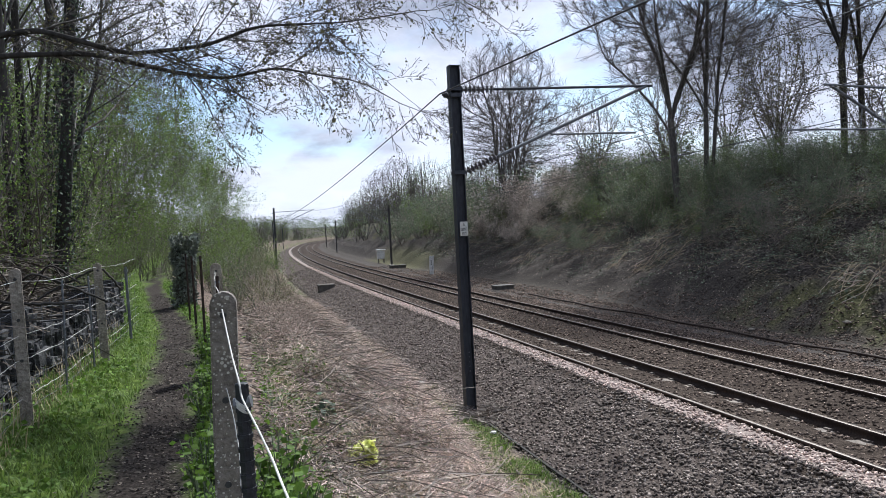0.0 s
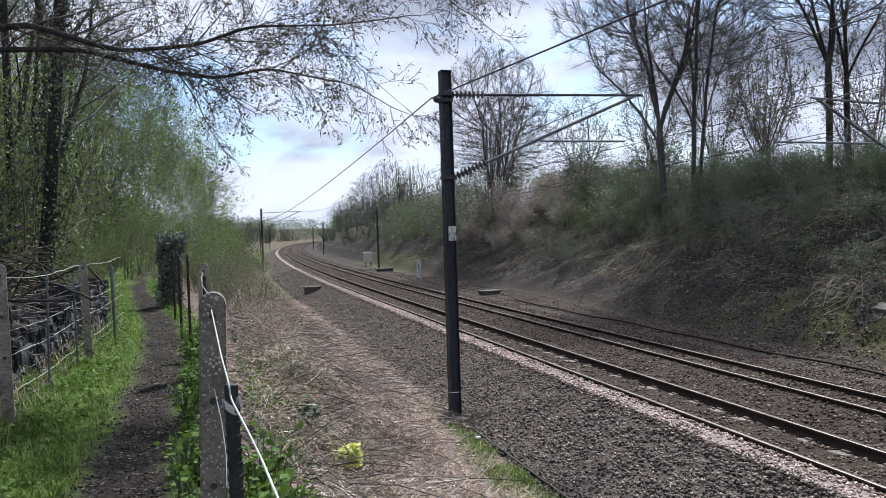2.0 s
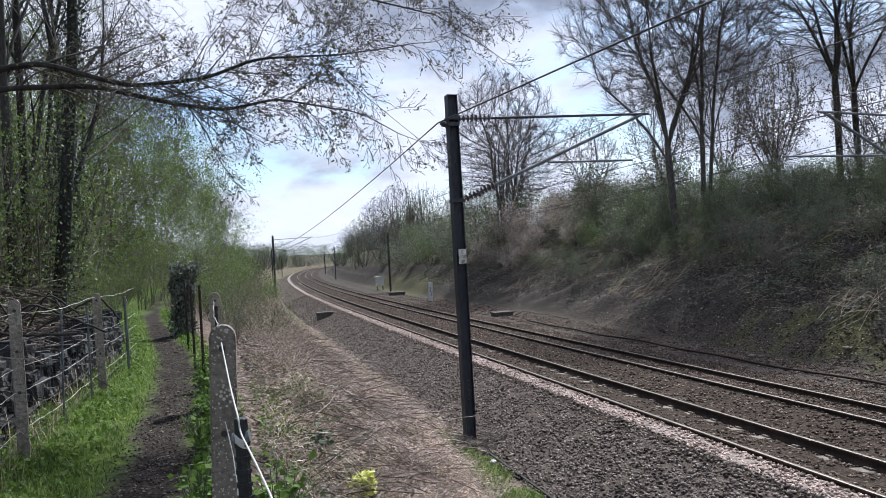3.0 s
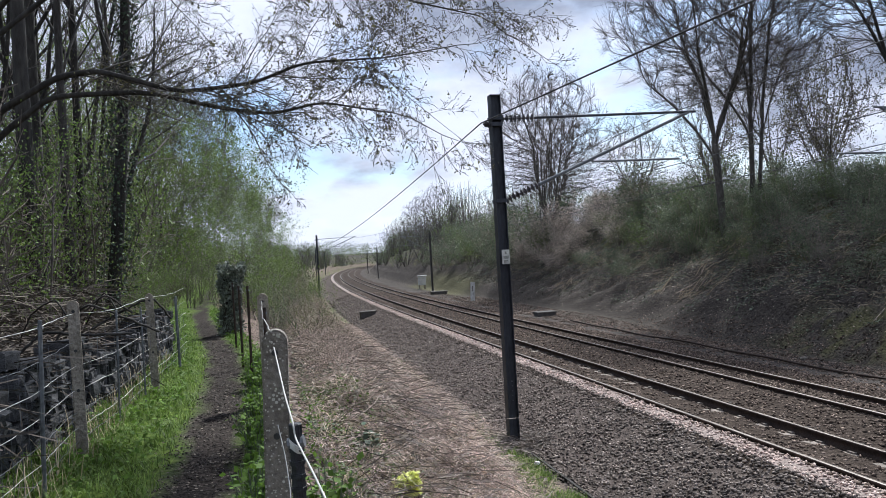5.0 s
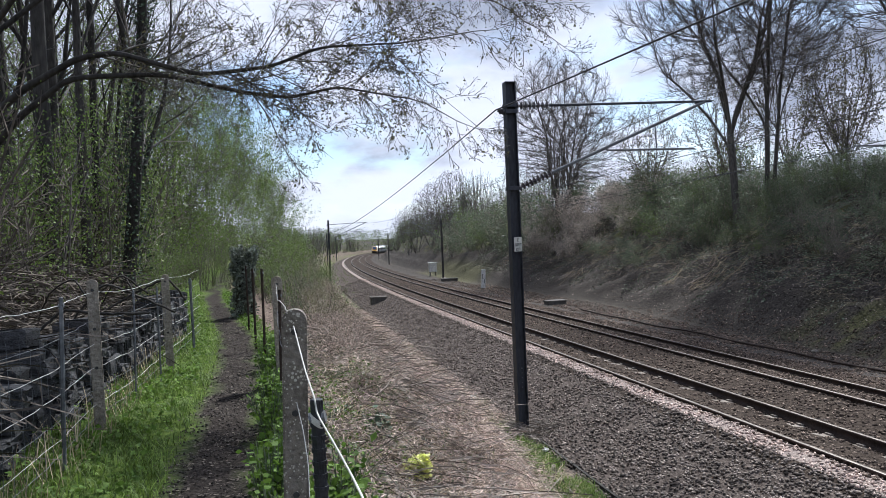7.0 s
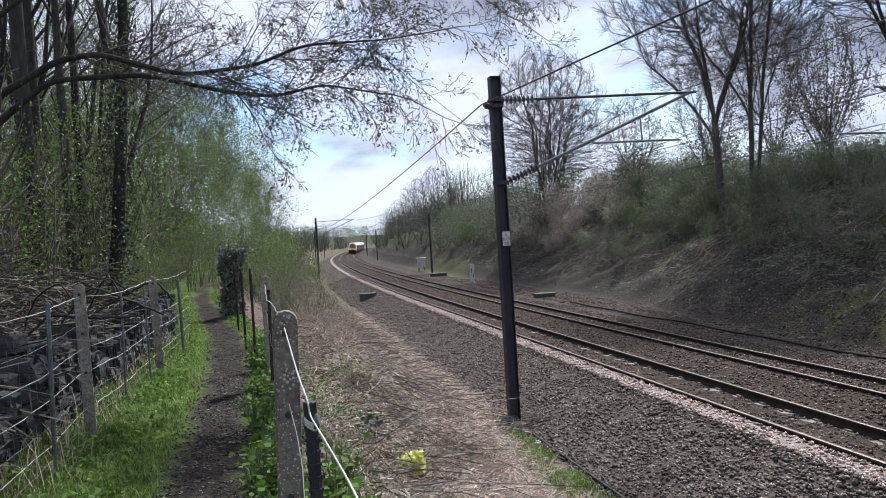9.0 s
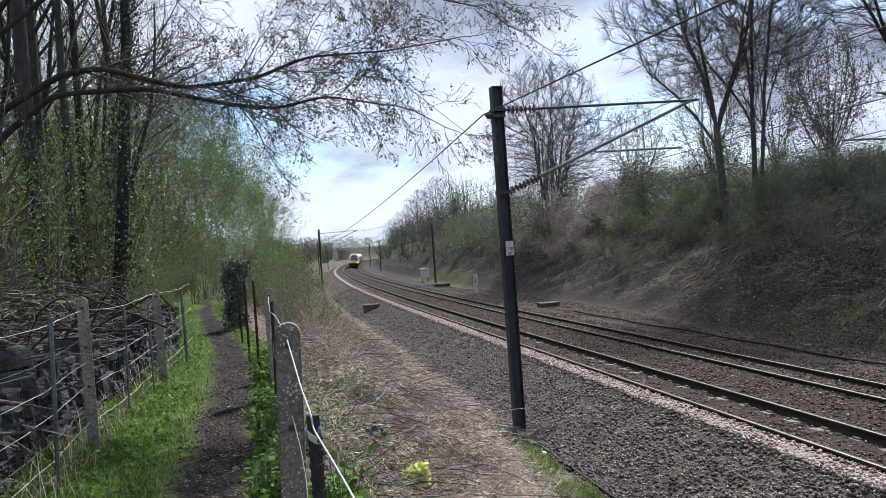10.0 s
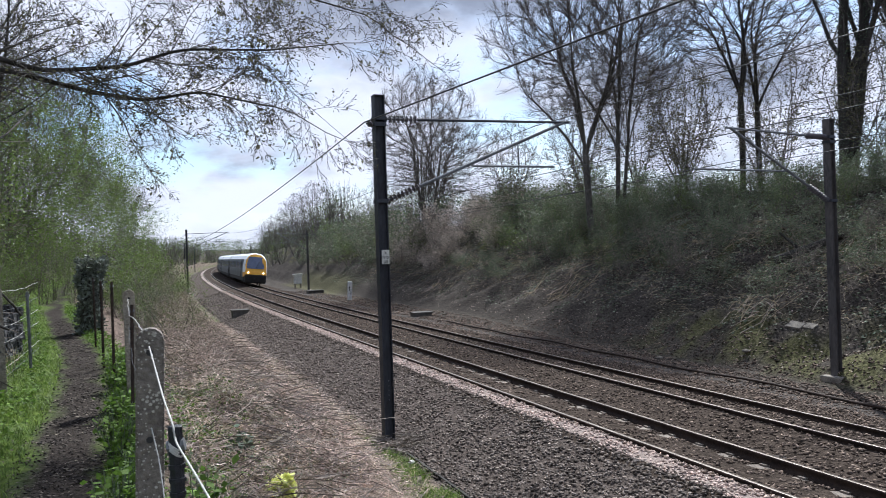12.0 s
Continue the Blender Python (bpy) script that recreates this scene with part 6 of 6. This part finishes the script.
s = scatter(g, n, 11, 75, 1.2)
arcs("bank_sticks", "dark fallen twigs on the earth bank", "sticks", BRUSH, s, bank_toe(s) + g.uniform(2.4, 7.5, n), 0.55, 1.2, 0.0055, 507, 0.1)


def litter(name, label, category, mat, s, o, size, lift, seed, flat=0.5):
    rng = np.random.default_rng(seed)
    x, y, _ = on_line(s, o)
    at = np.stack([x, y, height(s, o) + lift * rng.uniform(0, 1, len(s))], -1)
    v, f = leaf_quads(rng, at, np.full(len(s), size), flat)
    tagged(new(name, mesh_np(name, v, f, mat)), label, category, kind="stuff")


n = 60000
s = scatter(g, n, 10, 80, 1.2)
b = g.uniform(0.8, 8.5, n)
keep = (ripple(s, b, 3.0, 61) + 0.3 * b - 1.15) > g.uniform(-0.8, 0.8, n)
litter("ground_ivy", "low dull green ivy and weeds over the bank", "ground ivy", LEAF_GROUND, s[keep], bank_toe(s[keep]) + b[keep], 0.07, 0.16, 601)
n = 22000
s = scatter(g, n, 10, 36, 1.3)
o = path_line(s) + np.where(g.uniform(0, 1, n) < 0.5, g.uniform(0.32, 0.75, n), g.uniform(-1.3, -0.45, n))
keep = ripple(s, o, 1.0, 77) + 0.5 * ripple(s, o, 0.35, 78) > g.uniform(-0.5, 0.6, n)
litter("weeds", "broad green weed leaves beside the path", "weeds", LEAF_LUSH, s[keep], o[keep], 0.034, 0.13, 602, 0.6)
n = 9000
s = scatter(g, n, 9.5, 40, 1.4)
litter("leaf_litter", "brown dead leaves on the slope", "leaf litter", BRUSH, s, g.uniform(-9.2, -5.4, n), 0.045, 0.05, 603, 0.7)
n = 3000
s = scatter(g, n, 10, 24, 1.2)
litter("leaf_litter", "crumbled leaves on the path", "leaf litter", BRUSH_DARK, s, path_line(s) + g.normal(0, 0.2, n), 0.02, 0.008, 604, 0.9)
stones("path_crumbs", "small dark stones and crumbs of earth on the path", material("path crumb", (0.016, 0.013, 0.011), (0.10, 0.085, 0.074), 6, 0.95, 0.4, 6, island=0.6), 9000, (9.5, 30), (-0.36, 0.36), 0.013, 614, 1.5, lambda a, b: height(a, path_line(a) + b) - 0.004, path_line)
n = 8000
s = scatter(g, n, 10, 26, 1.0)
arcs("brush_pile", "heap of dead branches behind the stone wall", "brush pile", BRUSH_DARK, s, path_line(s) - g.uniform(2.3, 5.0, n), 0.7, 1.2, 0.006, 605, 0.95)


n = 15000
s = scatter(g, n, 10.8, 26, 1.3)
o = -9.05 + 2.0 * g.uniform(0, 1, n) ** 1.3
keep = ripple(s, o, 1.3, 79) + 0.5 * ripple(s, o, 0.4, 80) > g.uniform(-0.3, 0.7, n)
litter("weeds", "dull green low weeds among the dead stems", "weeds", LEAF_DULL, s[keep], o[keep], 0.024, 0.16, 623, 0.5)


def leafy_plant(x, y, z, h, w, count, size, mat, label, seed, category="plant", name="leafy_plant"):
    rng = np.random.default_rng(seed)
    t = tagged(new(name), label, category, name + " group")
    k = 26
    a = rng.uniform(0, 6.28, k)
    top = np.stack([x + np.cos(a) * w * rng.uniform(0.2, 1, k), y + np.sin(a) * w * rng.uniform(0.2, 1, k), z + h * rng.uniform(0.5, 1, k)], -1)
    foot = np.stack([x + np.cos(a) * w * 0.15, y + np.sin(a) * w * 0.15, np.full(k, z - 0.05)], -1)
    v, f = tubes(foot, top, np.full(k, 0.005), np.full(k, 0.003), 4)
    part_me("stalk_tuft", mesh_np("stalk_tuft", v, f, LEAF_DULL), t)
    i, fr = rng.integers(0, k, count), rng.uniform(0.35, 1.05, (count, 1))
    at = foot[i] * (1 - fr) + top[i] * fr + rng.normal(0, w * 0.12, (count, 3))
    v, f = leaf_quads(rng, at, np.full(count, size), 0.55, 1.2)
    part_me("leaves", mesh_np("leaves", v, f, mat), t)
    return t


for k in range(16):
    s = 10.6 + k * 0.55
    x, y, _ = on_line(s, path_line(s) + 0.48 + 0.1 * math.sin(k * 2.1))
    leafy_plant(x, y, ground_z(s, path_line(s) + 0.5), R.uniform(0.25, 0.5), 0.2, 190, 0.043, LEAF_LUSH, "lush green nettle-like plant at the fence foot", 700 + k)
for k, (x, y) in enumerate(((-0.66, 2.9), (-0.85, 3.4), (-0.86, 3.75), (-1.05, 4.2), (-0.73, 3.1))):
    leafy_plant(x, y, 1.42, R.uniform(0.25, 0.42), 0.2, 170, 0.052, LEAF_LUSH, "bright green leafy weed behind the fence post", 740 + k)
leafy_plant(-1.35, 7.0, 1.12, 0.26, 0.24, 90, 0.065, LEAF_IVY, "dark broad-leaved plant on the slope", 760)

FLOWER = (-0.885, 6.75, ground_z(14.0, -8.17) + 0.06)
spurge = tagged(new("flowering_plant"), "yellow-green flowering spurge clump on the dry slope", "flowering plant")
rng = np.random.default_rng(800)
k = 20
fx0, fy0, fz0 = FLOWER
a = rng.uniform(0, 6.28, k)
top = np.stack([fx0 + np.cos(a) * rng.uniform(0, 0.13, k), fy0 + np.sin(a) * rng.uniform(0, 0.12, k), fz0 + rng.uniform(0.04, 0.24, k)], -1)
v, f = tubes(np.tile([[fx0, fy0, fz0 - 0.12]], (k, 1)), top, np.full(k, 0.006), np.full(k, 0.004), 5)
part_me("stalk_tuft", mesh_np("stalk_tuft", v, f, LEAF_LUSH), spurge)
for j in range(k):
    at = top[j] + rng.normal(0, 0.02, (26, 3))
    v, f = leaf_quads(rng, at, np.full(26, 0.05), 0.4, 1.1)
    part_me("flower_head", mesh_np("flower_head", v, f, YELLOW_FLOWER), spurge, "bright yellow-green flower head")

# brown leaf litter and clods over the bank
n = 30000
s = scatter(g, n, 10, 80, 1.2)
litter("leaf_litter", "brown litter over the earth bank", "leaf litter", LITTER, s, bank_toe(s) + g.uniform(1.2, 7.5, n), 0.05, 0.05, 608, 0.6)
n = 7000
s = scatter(g, n, 10, 60, 1.2)
litter("wood_chips", "pale wood chips and broken bits on the earth bank", "wood chips", DRY, s, bank_toe(s) + 0.3 + 5.5 * g.uniform(0, 1, n), 0.035, 0.04, 612, 0.6)
n = 26000
s = scatter(g, n, 14, 40, 1.1)
b = g.uniform(2.2, 7.5, n)
keep = ripple(s, b, 2.0, 63) + 0.4 * ripple(s, b, 0.6, 64) > g.uniform(-0.6, 0.5, n)
litter("ground_ivy", "grey green ivy leaves creeping over the near bank", "ground ivy", LEAF_GROUND, s[keep], bank_toe(s[keep]) + b[keep], 0.045, 0.2, 613)
EARTH = material("earth clod", (0.022, 0.0185, 0.016), (0.095, 0.081, 0.069), 6, 0.95, 0.5, 6, island=0.4)
stones("earth_clods", "dark earth clods on the bank", EARTH, 1100, (10, 60), (6.3, 11.0), 0.05, 609, 1.2, height)


def branch_pile(s, o, k):
    """A few pale cut branches lying across one another."""
    t = tagged(new("cut_branches"), "pale cut branches lying on the earth bank", "cut branches", "cut branches on the bank")
    rr = random.Random(900 + k)
    for _ in range(rr.randint(7, 13)):
        a, L = rr.uniform(0, 6.28), rr.uniform(0.35, 1.25)
        du, dv = math.cos(a) * L / 2, math.sin(a) * L / 2
        cu, cv = rr.uniform(-0.45, 0.45), rr.uniform(-0.45, 0.45)
        r0 = rr.uniform(0.005, 0.013)
        p = []
        for f in (-1.0, rr.uniform(-0.2, 0.2), 1.0):
            u, w = cu + du * f + rr.uniform(-0.03, 0.03), cv + dv * f + rr.uniform(-0.03, 0.03)
            px, py, _ = on_line(s + w, o + u)
            p.append(Vector((px, py, ground_z(s + w, o + u) + 0.05 + 0.09 * (f + 1) * rr.random())))
        bm = bmesh.new()
        rod(bm, p[0], p[1], r0, r0 * 0.8, 5)
        rod(bm, p[1], p[2], r0 * 0.8, r0 * 0.5, 5)
        part("branch", bm, DRY_GRASS if rr.random() < 0.6 else BRAMBLE, t)


for k in range(34):
    s = R.uniform(13, 52)
    branch_pile(s, float(bank_toe(s)) + R.uniform(1.2, 5.5), k)
log = tagged(new("fallen_log"), "dark fallen log on the bank among brush", "log")
x, y, t = on_line(23.5, 10.6)
bm = bmesh.new()
z = ground_z(23.5, 10.6)
rod(bm, (x - 1.0, y + 0.4, z + 0.0), (x + 0.9, y - 0.3, z + 0.75), 0.14, 0.11, 10)
rod(bm, (x - 0.2, y + 0.2, z + 0.3), (x - 0.6, y + 0.7, z + 0.9), 0.06, 0.04, 8)
part("trunk", bm, BARK_DARK, log)
slab = tagged(new("broken_slab"), "broken weathered concrete slab half buried in the bank", "concrete slab")
x, y, t = on_line(21.6, 7.7)
slab.matrix_basis = pose(x, y, ground_z(21.6, 7.7) + 0.06, 4, -27, 14)
bm = bmesh.new()
box(bm, 0, 0.14, -0.03, 0.3, 0.5, 0.09, 0.02)
box(bm, 0.05, -0.32, -0.02, 0.26, 0.34, 0.08, 0.02)
part("slab", bm, CONCRETE, slab)
# dark strips added as the shadow of the ledge along the ballast foot
ledge = tagged(new("edging_board"), "dark strips standing in for the shadow under the ballast ledge by the grass", "edging board")
for k in range(7):
    s0, s1 = 8.0 + k * 1.66, 9.62 + k * 1.66
    p = [on_line(q, -4.97) for q in (s0, s1)]
    bm = bmesh.new()
    box(bm, 0, 0, 0, 0.045, s1 - s0, 0.16, 0.008)
    board = part("board", bm, BARK_DARK, ledge)
    board.matrix_basis = pose((p[0][0] + p[1][0]) / 2, (p[0][1] + p[1][1]) / 2, -0.635, 0, 3 * math.sin(k * 2.0), -math.degrees(float(p[0][2] + p[1][2]) / 2))
heap = np.random.default_rng(610)
n = 1500
s = 20.0 + heap.normal(0, 0.26, n)
o = -5.0 + heap.normal(0, 0.24, n)
arcs("brush_heap", "dead brown brush heaped round the mast foot", "brush", BRUSH, s, o, 0.3, 1.2, 0.005, 611, 0.12)
for k, (s, o) in enumerate(((23.0, -5.3), (18.7, -5.15), (14.5, -7.07), (22.5, 6.6), (25.0, 5.6), (16.1, -8.43))):
    t = tagged(new("stone"), "pale loose stone lying on the ground", "stone", "loose stones")
    x, y, _ = on_line(s, o)
    t.matrix_basis = pose(x, y, ground_z(s, o) + 0.05, 0, 0, k * 50)
    bm = bmesh.new()
    bmesh.ops.create_icosphere(bm, subdivisions=2, radius=(0.07, 0.05, 0.085, 0.085, 0.085, 0.08)[k])
    rr = random.Random(k)
    for v in bm.verts:
        v.co = Vector((v.co.x * 1.3, v.co.y, v.co.z * 0.6)) * rr.uniform(0.85, 1.15)
    part("rock", bm, WHITE if k < 2 else CONCRETE, t)

n = 800
s = scatter(g, n, 9.5, 20, 1.2)
upright("dry_grass", "tall pale straw along the fence foot", "dry grass", DRY_GRASS, s, path_line(s) - g.uniform(0.85, 1.25, n), 0.3, 0.003, 0.8, 620)
n = 3200
s = scatter(g, n, 10.5, 17, 1.3)
litter("weeds", "small green weed leaves at the top of the slope", "weeds", LEAF_LUSH, s, g.uniform(-9.1, -8.2, n), 0.024, 0.14, 621, 0.5)
n = 1100
s = scatter(g, n, 8.5, 20, 1.0)
arcs("brush_pile", "dead sticks lying over the stone wall", "brush pile", BRUSH_DARK, s, path_line(s) - g.uniform(1.5, 2.4, n), 0.7, 0.7, 0.006, 622, 0, lambda a, b: 2.18 + 0.2 * np.random.default_rng(5).uniform(0, 1, len(a)))


def motions():
    for k, car in enumerate(train_cars):
        walk(car, [(j * 0.5, train_row(k, j * 0.5)) for j in range(25)])


motions()
